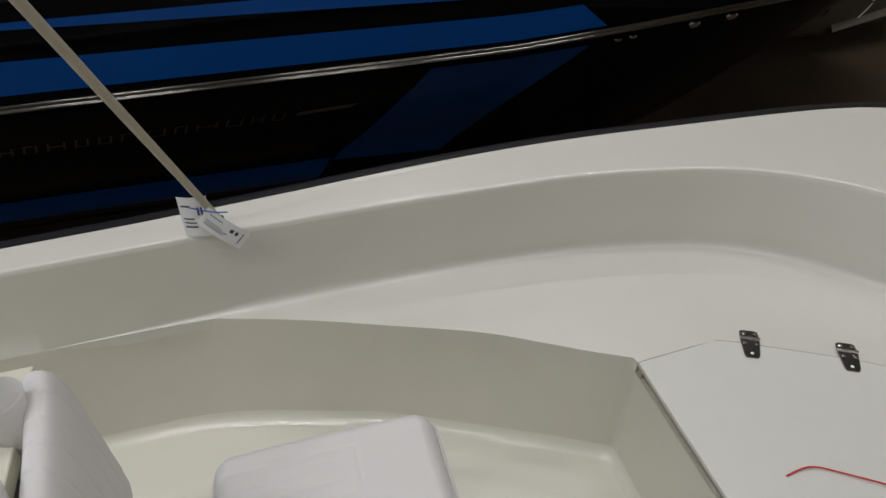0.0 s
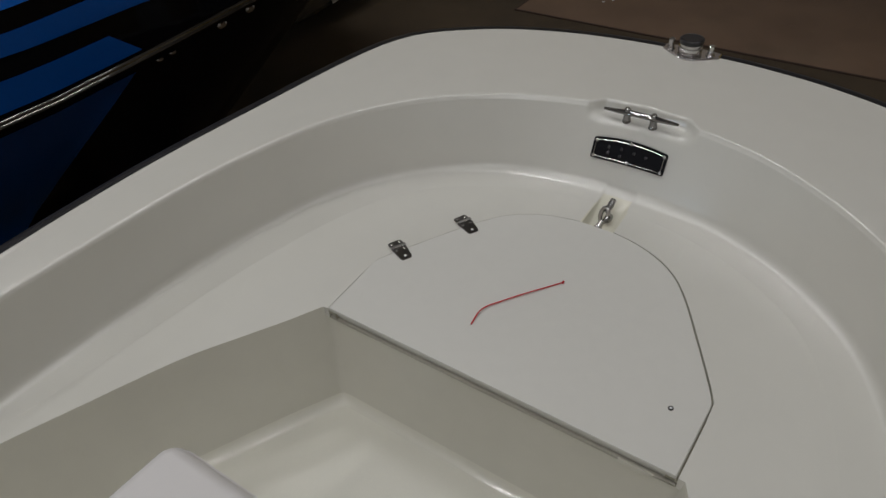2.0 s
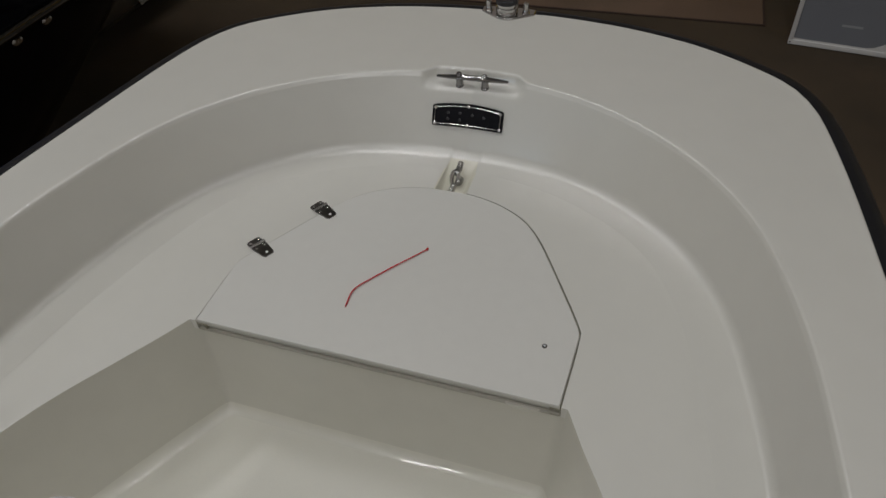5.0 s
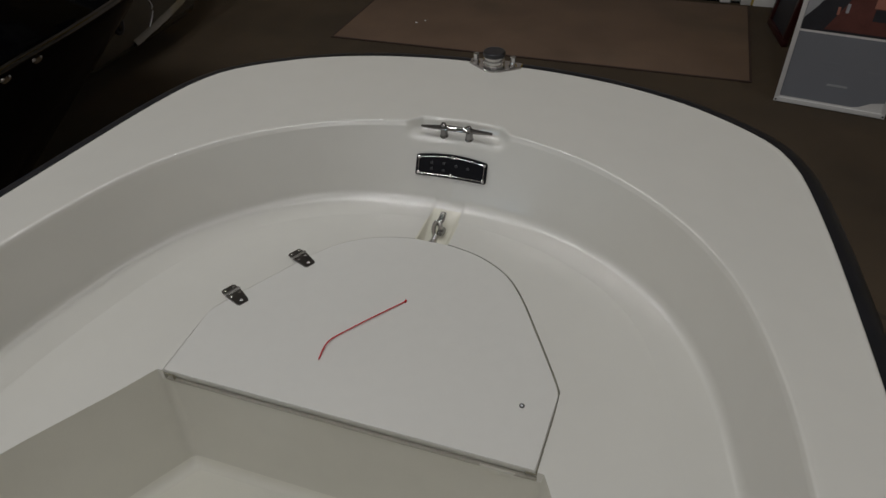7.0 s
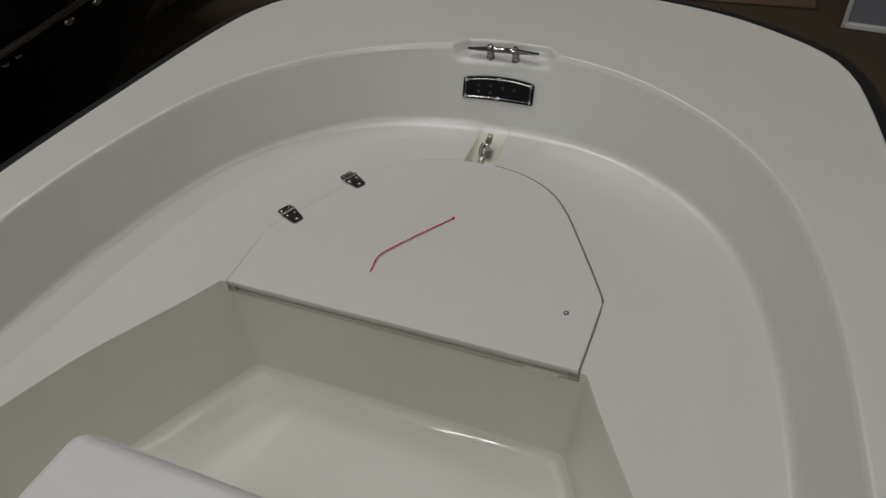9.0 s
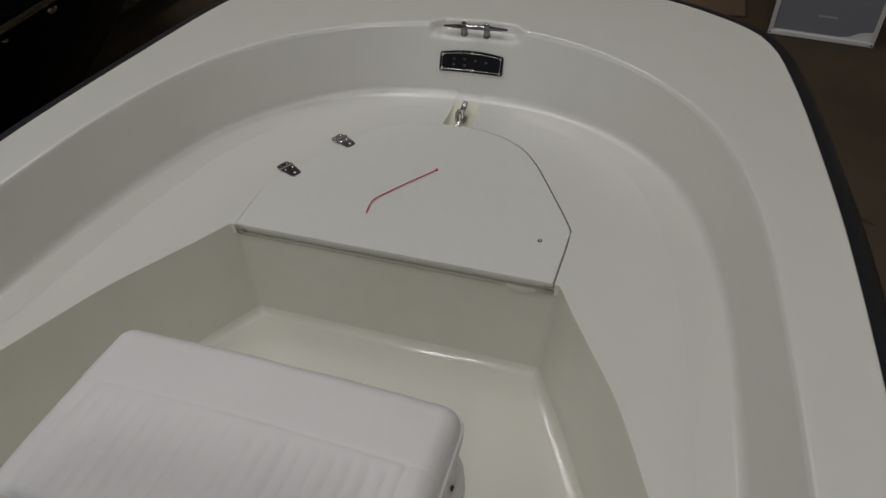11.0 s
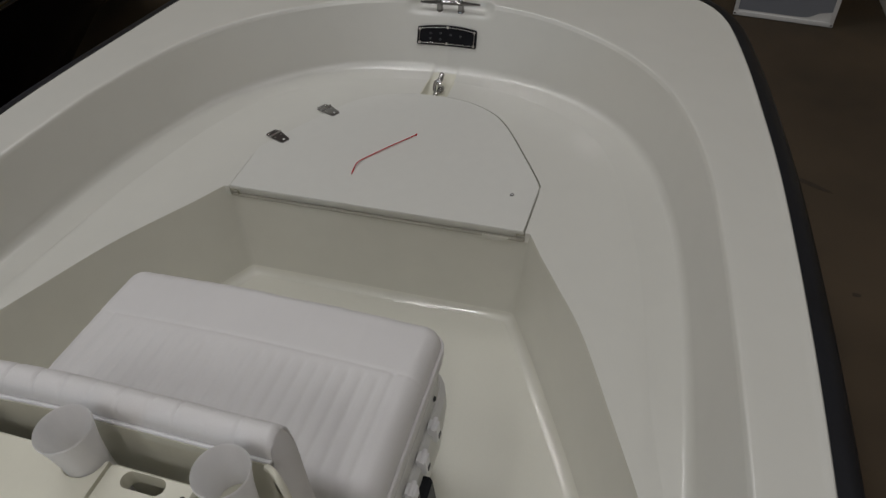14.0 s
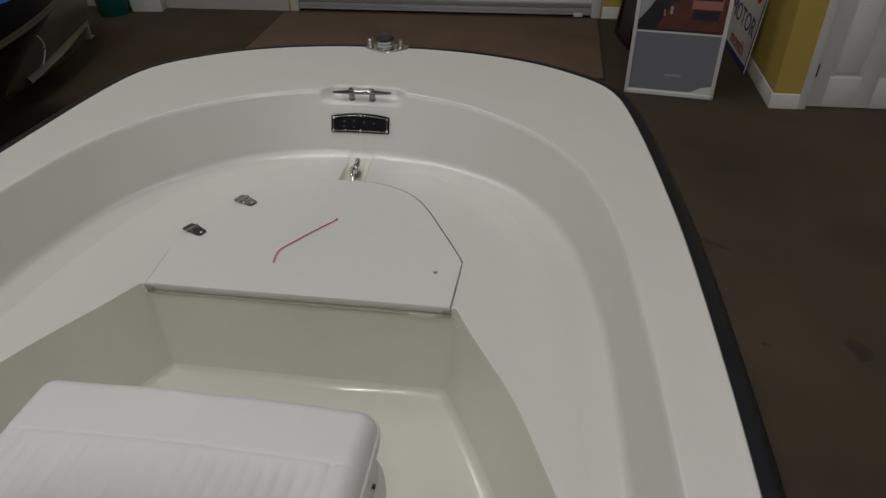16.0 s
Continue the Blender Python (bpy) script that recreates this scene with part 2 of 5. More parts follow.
def join(*parts):
    """One bmesh out of several."""
    bm = bmesh.new()
    for p in parts:
        me = bpy.data.meshes.new("tmp")
        p.to_mesh(me)
        p.free()
        bm.from_mesh(me)
        bpy.data.meshes.remove(me)
    return bm


def moved(bm, m):
    bmesh.ops.transform(bm, matrix=m, verts=bm.verts)
    return bm


def rounded(w, h, r, n=5):
    """The outline of a rounded rectangle round the origin."""
    out = []
    for cx, cy, a0 in ((w / 2 - r, h / 2 - r, 0), (-w / 2 + r, h / 2 - r, 90), (-w / 2 + r, -h / 2 + r, 180), (w / 2 - r, -h / 2 + r, 270)):
        for k in range(n):
            a = radians(a0 + 90 * k / (n - 1))
            out.append((cx + r * math.cos(a), cy + r * math.sin(a)))
    return out


# ---- the white boat ----
# Half outlines from the bow's middle towards the stern, x and y in metres; the bow points to +y.
RAIL = [(0, 1.222), (0.16, 1.215), (0.35, 1.183), (0.53, 1.12), (0.665, 1.037), (0.757, 0.955), (0.805, 0.868), (0.835, 0.76), (0.865, 0.58), (0.893, 0.33), (0.915, 0.08), (0.930, -0.25), (0.936, -0.6), (0.93, -1.2)]
INNER = [(0, 0.815), (0.15, 0.80), (0.30, 0.755), (0.43, 0.683), (0.55, 0.585), (0.65, 0.46), (0.72, 0.315), (0.778, 0.09), (0.81, -0.2), (0.832, -0.55), (0.84, -0.85), (0.84, -1.2)]
BASE = [(0, 0.722), (0.12, 0.715), (0.27, 0.69), (0.40, 0.635), (0.51, 0.555), (0.61, 0.445), (0.685, 0.30), (0.735, 0.12), (0.768, -0.08), (0.79, -0.4), (0.80, -0.8), (0.80, -1.2)]
CREASE = [(0, 0.665), (0.12, 0.655), (0.25, 0.622), (0.36, 0.57), (0.46, 0.50), (0.54, 0.40), (0.605, 0.25), (0.65, 0.07), (0.685, -0.12), (0.72, -0.42), (0.785, -0.80), (0.80, -1.2)]
LIDLINE = [(0, 0.572), (0.06, 0.569), (0.14, 0.548), (0.215, 0.503), (0.27, 0.437), (0.335, 0.325), (0.39, 0.225), (0.408, 0.185), (0.408, 0.155), (0.402, 0.0)]
WELL = [(0.415, -0.001), (0.455, -0.075), (0.50, -0.15), (0.575, -0.28), (0.655, -0.47), (0.72, -0.63), (0.775, -0.79), (0.80, -0.90), (0.80, -1.2)]
FOOT = [(0.388, -0.034), (0.425, -0.10), (0.46, -0.165), (0.515, -0.275), (0.62, -0.49), (0.665, -0.62), (0.72, -0.80), (0.745, -0.95), (0.75, -1.2)]
SOLE = -0.287
ANG = np.unique(np.r_[np.linspace(0, math.pi / 2, 91), np.arctan2(1.95, np.linspace(0.0, 0.18, 46))])


def polar(points, angles, dense=600):
    """The curve at the given angles round the point (0, -1.2)."""
    p = spline(points, dense)
    a, r = np.arctan2(p[:, 1] + 1.2, p[:, 0]), np.hypot(p[:, 0], p[:, 1] + 1.2)
    order = np.argsort(a)
    rr = np.interp(angles, a[order], r[order])
    return np.stack([rr * np.cos(angles), -1.2 + rr * np.sin(angles)], 1)


def ease(u):
    u = min(1.0, max(0.0, u))
    return u * u * (3 - 2 * u)


def whole(points, z):
    """Both halves of an outline, with nearly straight sides to the stern, at height z (a number, or a function of y)."""
    right = [tuple(p) for p in polar(points, ANG)]
    right = [(right[0][0] - 0.012 * k, -1.2 - 0.4 * k) for k in range(5, 0, -1)] + right
    both = right + [(-x, y) for x, y in right[-2::-1]]
    if points is RAIL:
        both = [(x + (0.015 + 0.005 * math.exp(-((y - 0.9) / 0.15) ** 2) if x > 0 else -0.018 - 0.011 * math.exp(-((y - 0.85) / 0.3) ** 2) + 0.030 * ease((-0.05 - y) / 1.0)), y) for x, y in both]
    if points is INNER:
        both = [(x + (0.009 * min(1.0, max(0.0, (0.6 - y) / 0.4)) if x < 0 else 0.0), y) for x, y in both]
    return [(x, y, DECK + (z(y) - 0.008 * x - (0.010 * min(1.0, max(0.0, -y / 0.6)) if x < 0 else 0.0) if callable(z) else z)) for x, y in both]


def mix(a, b, k):
    return [(p[0] + (q[0] - p[0]) * k, p[1] + (q[1] - p[1]) * k, p[2] + (q[2] - p[2]) * k) for p, q in zip(a, b)]


def lift(a, dz):
    return [(x, y, z + dz) for x, y, z in a]


def outward(ring, d):
    p = np.array(ring)
    t = np.gradient(p[:, :2], axis=0)
    t /= np.linalg.norm(t, axis=1)[:, None]
    return [(x + d * ty, y - d * tx, z) for (x, y, z), (tx, ty) in zip(ring, t)]


def sheer(y):
    return 0.205 - 0.004 * max(0.0, y / 1.25) ** 2


def scoop(ring, dy, dz):
    """Draws the middle of the bow out of a ring, for the cleat's sloping pad."""
    out = []
    for x, y, z in ring:
        k = min(1.0, max(0.0, (0.150 - abs(x)) / 0.046)) if y > 0.4 else 0.0
        k = k * k * (3 - 2 * k)
        out.append((x, y + dy * k, z + dz * k))
    return out


def fillet(wall, corner, floor, d, n=9):
    """Rings that round the corner between a wall ring and a floor ring by a circular arc; d: from the corner to where the arc begins."""
    a, c, b = (np.array(r, float) for r in (wall, corner, floor))
    la, lb = np.linalg.norm(a - c, axis=1), np.linalg.norm(b - c, axis=1)
    e = np.minimum(d, np.minimum(0.8 * la, 0.8 * lb))[:, None]
    ua, ub = (a - c) / np.maximum(la, 1e-6)[:, None], (b - c) / np.maximum(lb, 1e-6)[:, None]
    w = np.sqrt(np.clip((1 - np.sum(ua * ub, axis=1)) / 2, 0.05, 1))[:, None]
    out = [c + ua * e * 1.12]
    for k in np.linspace(0, 1, n):
        p0, p1, p2 = (1 - k) ** 2, 2 * k * (1 - k) * w, k * k
        out.append((p0 * (c + ua * e) + p1 * c + p2 * (c + ub * e)) / (p0 + p1 + p2))
    out.append(c + ub * e * 1.12)
    return [[tuple(p) for p in r] for r in out]


boat = thing("motorboat", (0, 0, 0), "white fibreglass motorboat with open bow and black rub rail", "boat")
top_out = whole(RAIL, lambda y: sheer(y) - 0.010)
top_in = whole(INNER, sheer)
base = whole(BASE, 0.0)
# the crease draws back at the bow, where the eye's channel runs out in the wall's foot
CH, CH_END = 0.045, 0.703
crease = [(x, CH_END if y > 0.4 and abs(x) < CH - 0.006 else y, z + (0.004 if y > 0.4 and abs(x) < CH - 0.006 else 0.0)) for x, y, z in whole(CREASE, 0.0)]
toe = [(x, y, z + 0.009 * ease((abs(x - u) - 0.004) / 0.05 + (1.0 if y > 0.3 else 0.0))) for (x, y, z), (u, *_) in zip(base, crease)]
flat = lift(top_out, 0.009)
rings = [lift(outward(top_out, -0.001), -0.03), lift(top_out, -0.002), lift(outward(top_out, -0.001), 0.0045), lift(outward(top_out, -0.003), 0.0078), lift(outward(flat, -0.0055), 0.0008), lift(outward(flat, -0.0075), 0.0012), lift(outward(flat, -0.013), 0.0010), outward(flat, -0.017), outward(flat, -0.022), mix(flat, top_in, 0.5), mix(flat, top_in, 0.72)]
rings += [scoop(outward(top_in, 0.016), 0.028, 0.0), scoop(outward(top_in, 0.007), 0.028, 0.0), scoop(lift(outward(top_in, 0.0035), -0.0008), 0.028, -0.001), scoop(lift(outward(top_in, 0.0008), -0.0032), 0.028, -0.006), scoop(lift(outward(top_in, -0.0004), -0.0075), 0.028, -0.012), scoop(mix(top_in, toe, 0.045), 0.028, -0.0175)]
rings += [scoop(mix(top_in, toe, 0.07), 0.024, -0.0165), scoop(mix(top_in, toe, 0.12), 0.013, -0.0080), scoop(mix(top_in, toe, 0.17), 0.0050, -0.001), scoop(mix(top_in, toe, 0.20), 0.0018, 0.0005), scoop(mix(top_in, toe, 0.23), 0.0004, 0.001), scoop(mix(top_in, toe, 0.26), 0.0, 0.0005), scoop(mix(top_in, toe, 0.32), 0.0, 0.0), mix(top_in, toe, 0.40), mix(top_in, toe, 0.5), mix(top_in, toe, 0.72)]
rings += fillet(top_in, toe, crease, 0.021)
rings += [mix(toe, crease, 0.88), mix(toe, crease, 0.97), crease]
bm = bmesh.new()
loft(bm, rings)
part("inner_liner", bm, GEL, boat, "glossy white moulded gunwale and inner side wall", 60)

# flat deck round the locker lid, with a channel for the bow eye
line = np.vstack([spline(LIDLINE, 240), spline(WELL, 240)])
pa, pr = np.arctan2(line[:, 1] + 1.2, line[:, 0]), np.hypot(line[:, 0], line[:, 1] + 1.2)
order = np.argsort(pa)
ch_a = [math.atan2(0.57 + 1.2, CH), math.atan2(0.6645 + 1.2, CH)]
angles = np.unique(np.r_[np.linspace(radians(1), ch_a[1], 130), math.atan2(1.2, 0.402), math.atan2(1.2, 0.415), ch_a])
inner_r = np.interp(angles, pa[order], pr[order])
cp = polar(CREASE, angles)
crease_r = np.hypot(cp[:, 0], cp[:, 1] + 1.2)
inner_r = np.minimum(inner_r, crease_r)
rin, rout = [], []
for a, r0, r1 in zip(angles, inner_r, crease_r):
    if r0 * math.cos(a) < CH and a > 1.2:
        edge_r = CH / max(1e-6, math.cos(a))
        r0 = min(r1 - 0.002, edge_r if edge_r > r0 else r0)
    rin.append((r0 * math.cos(a), -1.2 + r0 * math.sin(a), DECK))
    rout.append((r1 * math.cos(a), -1.2 + r1 * math.sin(a), DECK))


bm = bmesh.new()
for sx in (1, -1):
    loft(bm, [[(sx * x, y, z + dz) for x, y, z in r] for r, dz in ((rout, 0.0), (rin, 0.0), (rin, -0.03))])
part("foredeck", bm, GEL, boat, "glossy white flat bow deck", 40)
# a ramp between two sloping cheeks, rising from under the lid to the foot of the bow wall
bm = bmesh.new()
ramp = []
for k in np.linspace(0, 1, 12):
    y = 0.548 + (CH_END + 0.001 - 0.548) * k
    top, low = DECK + (0.0 if y < 0.664 else 0.0045 * (y - 0.664) / (CH_END - 0.664)), DECK - 0.048 + 0.0535 * k
    ramp.append([(-CH, y, top), (-CH + 0.004, y, top - 0.002 * (1 - k)), (-0.033 - 0.006 * k, y, low + 0.007 * (1 - k)), (-0.026 - 0.009 * k, y, low),
                 (0.020 + 0.012 * k, y, low), (0.026 + 0.012 * k, y, low + 0.006 * (1 - k)), (CH - 0.004, y, top - 0.002 * (1 - k)), (CH, y, top)])
loft(bm, ramp)
# moulded with the white deck; the creamier colour stands in for its shade
part("eye_channel", bm, CREAM, boat, "white moulded channel behind the locker lid", 50)

# the well: sides, front and sole
mirror_ring = lambda h: [(-x, y, z) for x, y, z in h[::-1]] + h
W = mirror_ring([(0.395, 0.013, DECK - 0.012), (0.410, 0.010, DECK - 0.006)] + [(x, y, DECK) for x, y in spline(WELL, 60)])
F = mirror_ring([(0.362, -0.026, DECK + SOLE), (0.378, -0.027, DECK + SOLE)] + [(x, y, DECK + SOLE) for x, y in spline(FOOT, 60)])
W = [(W[0][0], -3.2, W[0][2])] + W + [(W[-1][0], -3.2, W[-1][2])]
F = [(F[0][0], -3.2, F[0][2])] + F + [(F[-1][0], -3.2, F[-1][2])]
inset = [(x * (1 - 0.034 / max(0.2, abs(x))), y - (0.034 if -0.06 < y else 0.008), z) for x, y, z in F]
bm = bmesh.new()
foot_rings = fillet(W, F, inset, 0.026)
rows = [W, [(x * 0.998, y - 0.0005, z - 0.004) for x, y, z in W], mix(W, F, 0.06), mix(W, F, 0.5)] + foot_rings[:3]
loft(bm, rows)
part("well_side", bm, SHADEGEL, boat, "glossy white cockpit side wall", 50)
bm = bmesh.new()
loft(bm, foot_rings[2:10])
part("cove", bm, COVE, boat, "smooth glossy rounded foot of the cockpit wall", 50)
bm = bmesh.new()
rows = loft(bm, foot_rings[9:] + [inset])
bm.faces.new(rows[-1])
part("sole", bm, SOLEM, boat, "white cockpit floor with fine non-skid grain", 50)

# rub rail, outer hull, transom
rail0 = lift(top_out, 0.0065)
prof = [(-0.003, 0.003), (0.010, 0.004), (0.027, 0.0), (0.037, -0.009), (0.039, -0.024), (0.031, -0.031), (0.040, -0.040), (0.037, -0.056), (0.014, -0.068), (-0.004, -0.070)]
bm = bmesh.new()
loft(bm, [lift(outward(rail0, d), dz) for d, dz in prof])
part("rub_rail", bm, RUBBER, boat, "black rubber rub rail", 45)
h0 = lift(top_out, -0.06)
hull = [h0]
for dz, k in ((-0.2, 0.02), (-0.45, 0.07), (-0.62, 0.16), (-0.72, 0.34)):
    hull.append([(x * (1 - k), y * (1 - k * 0.6) - 0.2 * k, z + dz) for x, y, z in h0])
hull.append([(0.0, y, DECK - 0.74) for x, y, z in hull[-1]])
bm = bmesh.new()
loft(bm, hull)
part("hull", bm, GEL, boat, "white fibreglass outer hull", 50)
part("transom", box(-0.90, -3.22, DECK - 0.6, 0.90, -3.12, DECK + 0.19, 0.01), GEL, boat)

# locker: lid, front, hinges, lock, pull tab
out = [tuple(p) for p in spline(LIDLINE, 70)]
out = [(max(0.0, x - 0.0035 * min(1, x / 0.1)), y - 0.0035 - 0.0012 * max(0.0, 1 - x / 0.15) if y > 0.02 else y) for x, y in out]
loop = [(-x - 0.0014 * min(1, x / 0.1), y + (0.0011 * min(1, x / 0.25) if y > 0.02 else 0.0)) for x, y in out[::-1]][:-1] + out


def lid_ring(k, z, under=0.0):
    return [(x * k, 0.25 + (y - 0.25) * k + (under if y < 0.01 else 0.0), DECK + z) for x, y in loop]


bm = bmesh.new()
rows = loft(bm, [lid_ring(0.985, -0.026, 0.006), lid_ring(0.999, -0.024, 0.0085), lid_ring(1.0, -0.006, 0.0012), lid_ring(1.0, -0.002), lid_ring(0.9985, 0.0015), lid_ring(0.995, 0.003)], closed=True)
bm.faces.new(rows[-1])
bm.faces.new(rows[0][::-1])
lid = part("locker_lid", bm, LID, boat, "flat white hinged locker lid with thin seam", 40)
# grey strip paints the band of shade below the lid edge
part("underlid_strip", box(-0.40, 0.0015, DECK - 0.034, 0.40, 0.009, DECK - 0.0262, 0.002), UNDERLID, boat, "grey strip for the shading band under the lid edge")
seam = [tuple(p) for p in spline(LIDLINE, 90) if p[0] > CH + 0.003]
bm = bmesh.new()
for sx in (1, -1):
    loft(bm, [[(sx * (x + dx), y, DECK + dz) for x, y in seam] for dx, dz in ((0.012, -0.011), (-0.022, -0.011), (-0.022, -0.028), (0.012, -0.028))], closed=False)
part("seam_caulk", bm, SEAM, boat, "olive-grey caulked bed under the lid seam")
tab = [(0.034 * math.cos(a), 0.015 * math.sin(a)) for a in np.linspace(math.pi, 2 * math.pi, 14)]
part("pull_tab", prism(tab, -0.004, 0.004, 0.0015, pose(0.328, 0.0030, DECK - 0.0262, 90, 0, 0)), SHADEGEL, lid, "small half-round pull under the lid edge")
part("lid_lock", join(lathe([(0.0055, 0.0), (0.0055, 0.0012), (0.0050, 0.002), (0.0028, 0.002), (0.0028, 0.0005)], 20, pose(0.342, 0.132, DECK + 0.003))), DIMSTEEL, lid, "small round steel finger lock")
part("lock_core", lathe([(0.0026, 0.0), (0.0026, 0.0012), (0.001, 0.0015)], 16, pose(0.342, 0.132, DECK + 0.0038)), PAPER, lid, "pale lock core")


def hinge(x, y):
    """A polished hinge of two leaves: a short one on the deck, a tapered one on the lid."""
    m = pose(x, y, DECK + 0.002, 0, 0, math.degrees(math.atan2(0.168, 0.088)))
    ob = thing("hinge", (0, 0, 0), "polished stainless steel hinge screwed to the locker lid seam", "hinge", "hinges of the locker lid")
    part("deck_leaf", prism([(-0.0195, 0.003), (0.0195, 0.003), (0.018, 0.021), (0.013, 0.024), (-0.013, 0.024), (-0.018, 0.021)], 0, 0.003, 0.001, m), DIMSTEEL, ob)
    part("lid_leaf", prism([(0.0195, -0.003), (-0.0195, -0.003), (-0.015, -0.046), (-0.011, -0.052), (0.011, -0.052), (0.015, -0.046)], 0.0012, 0.0045, 0.001, m), DIMSTEEL, ob)
    part("knuckle", tube([(-0.0195, 0, 0.004), (0, 0, 0.004), (0.0195, 0, 0.004)], 0.0046, 10), STEEL, ob).data.transform(m)
    # the lid leaf's end screw is white: a glint painted onto the steel
    for sx, sy in ((-0.011, 0.013), (0.011, 0.013), (-0.011, -0.014), (0.011, -0.014), (0.0, -0.041)):
        part("screw", lathe([(0.0038, 0.0), (0.0038, 0.001), (0.002, 0.002)], 10, m @ pose(sx, sy, 0.0035)), TRIM if sy == -0.041 else STEEL, ob)
    return ob


hinge(-0.387, 0.250)
hinge(-0.299, 0.417)

tie = mesh_object("cable_tie", tube([(0.018, 0.34, DECK + 0.005), (-0.007, 0.305, DECK + 0.006), (-0.042, 0.257, DECK + 0.007), (-0.076, 0.21, DECK + 0.006), (-0.093, 0.182, DECK + 0.007), (-0.098, 0.158, DECK + 0.008), (-0.095, 0.121, DECK + 0.005)], 0.0017, 8, 50, 0.7), RED, None, "", 40)
tagged(tie, "thin red nylon cable tie lying on the locker lid", "cable tie")
part("tie_head", box(0.0155, 0.3365, DECK + 0.003, 0.0205, 0.344, DECK + 0.0075, 0.001), RED, tie)


# ---- bow fittings ----
def cleat():
    x0, y0, z = -0.0044, 0.806, DECK + 0.1615
    ob = thing("bow_cleat", (0, 0, 0), "polished stainless steel horn cleat on the bow", "cleat")
    horn = [(-0.098, 0.0325), (-0.092, 0.0325), (-0.06, 0.034), (-0.03, 0.0360), (0.0, 0.0360), (0.03, 0.0370), (0.06, 0.036), (0.092, 0.036), (0.098, 0.036)]
    part("horn_bar", tube([(x0 + x, y0, z + h) for x, h in horn], [0.0040, 0.0064, 0.0078, 0.0092, 0.0088, 0.0092, 0.0078, 0.0064, 0.0040], 12, 48, 0.8), DIMSTEEL, ob)
    for x in (-0.036, 0.034):
        part("post", lathe([(0.0120, 0.006), (0.0115, 0.011), (0.0100, 0.013), (0.0098, 0.028), (0.0105, 0.032)], 16, pose(x0 + x, y0 + 0.004, z)), DIMSTEEL, ob)
        part("stud", lathe([(0.0078, 0), (0.0078, 0.005), (0.005, 0.0085), (0.002, 0.0095)], 12, pose(x0 + x, y0, z + 0.041)), DIMSTEEL, ob)
    return ob


cleat()

# black plate with six screws on the sloping bow wall
slope = math.degrees(math.atan2(0.203, 0.093))
plate = thing("access_plate", (0, 0, 0), "glossy black cover plate with chrome screws on the bow wall", "cover plate")
pm = pose(-0.006, 0.7655, DECK + 0.1025, slope, 0, 0)


def arch(w, h, rise, r=0.006):
    """The outline of a plate with rounded corners and a slightly arched top."""
    return [(x, y + (rise * (1 - (x / w) ** 2) if y > 0 else -0.001 * (1 - (x / w) ** 2))) for x, y in rounded_long(2 * w, 2 * h, r)]


def rounded_long(w, h, r):
    """A rounded rectangle whose long sides have points along them."""
    q = rounded(w, h, r, 6)
    return q[:6] + [(x, h / 2) for x in np.linspace(w / 2 - r, r - w / 2, 13)[1:-1]] + q[6:18] + [(x, -h / 2) for x in np.linspace(r - w / 2, w / 2 - r, 13)[1:-1]] + q[18:]


bm = prism(arch(0.0985, 0.0280, 0.007), 0.0, 0.006, 0.002, pm)
for px in np.linspace(-0.09, 0.08, 14):
    bmesh.ops.bisect_plane(bm, geom=bm.verts[:] + bm.edges[:] + bm.faces[:], plane_co=(float(px), 0, 0), plane_no=(1, 0, 0))
part("plate", bm, PLATE, plate)
rim = arch(0.091, 0.0215, 0.006)
part("bead", closed_tube([(x, y, 0) for x, y in rim], 0.0011), STEEL, plate, "thin chrome bead").data.transform(pm @ pose(0, 0, 0.0062))
for sx, sy in ((-0.090, 0.0205), (0.0, 0.028), (0.090, 0.0205), (-0.090, -0.021), (0.0, -0.022), (0.090, -0.021)):
    part("screw", lathe([(0.0048, 0.0), (0.0048, 0.0018), (0.0032, 0.0034)], 12, pm @ pose(sx, sy, 0.005)), STEEL, plate, "chrome screw")

for sx, sy in ((-0.055, 0.008), (-0.055, -0.008), (-0.022, 0.009), (-0.022, -0.010), (0.012, 0.006), (0.045, 0.004)):
    part("boss", lathe([(0.0042, 0.0), (0.0042, 0.002), (0.002, 0.003)], 10, pm @ pose(sx, sy, 0.005)), BLACKP, plate, "black moulded boss")

for ob in plate.children:
    for v in ob.data.vertices:
        v.co.y -= 0.62 * v.co.x ** 2

# bow eye in its channel
eye = thing("bow_eye", (0, 0, 0), "polished steel bow eye with snap in the deck channel", "bow eye")
ring_pts = [(-0.004 + 0.0110 * math.sin(a), 0.634 + 0.012 * math.cos(a), DECK + 0.002 + 0.019 * math.cos(a)) for a in np.linspace(0, 2 * math.pi, 17)]
part("ring", tube(ring_pts, 0.0066, 12, 60), STEEL, eye)
part("shank", tube([(-0.010, 0.592, DECK - 0.036), (-0.008, 0.606, DECK - 0.026), (-0.005, 0.624, DECK - 0.014)], [0.011, 0.010, 0.008], 12, 16), STEEL, eye)
part("barrel", lathe([(0.004, -0.02), (0.010, -0.016), (0.012, 0.004), (0.011, 0.014), (0.006, 0.02)], 16, pose(0.009, 0.637, DECK - 0.008, 75, 12, 0)), DIMSTEEL, eye)
part("hook", tube([(0.000, 0.640, DECK + 0.008), (0.002, 0.654, DECK + 0.018), (0.004, 0.667, DECK + 0.029), (0.0045, 0.671, DECK + 0.032)], [0.0085, 0.0082, 0.0105, 0.008], 14, 20), DIMSTEEL, eye)
part("knob", lathe([(0.004, -0.003), (0.0098, 0.0), (0.0102, 0.004), (0.0075, 0.008), (0.003, 0.0095)], 16, pose(0.0045, 0.670, DECK + 0.031, -48, 0, 0)), STEEL, eye)
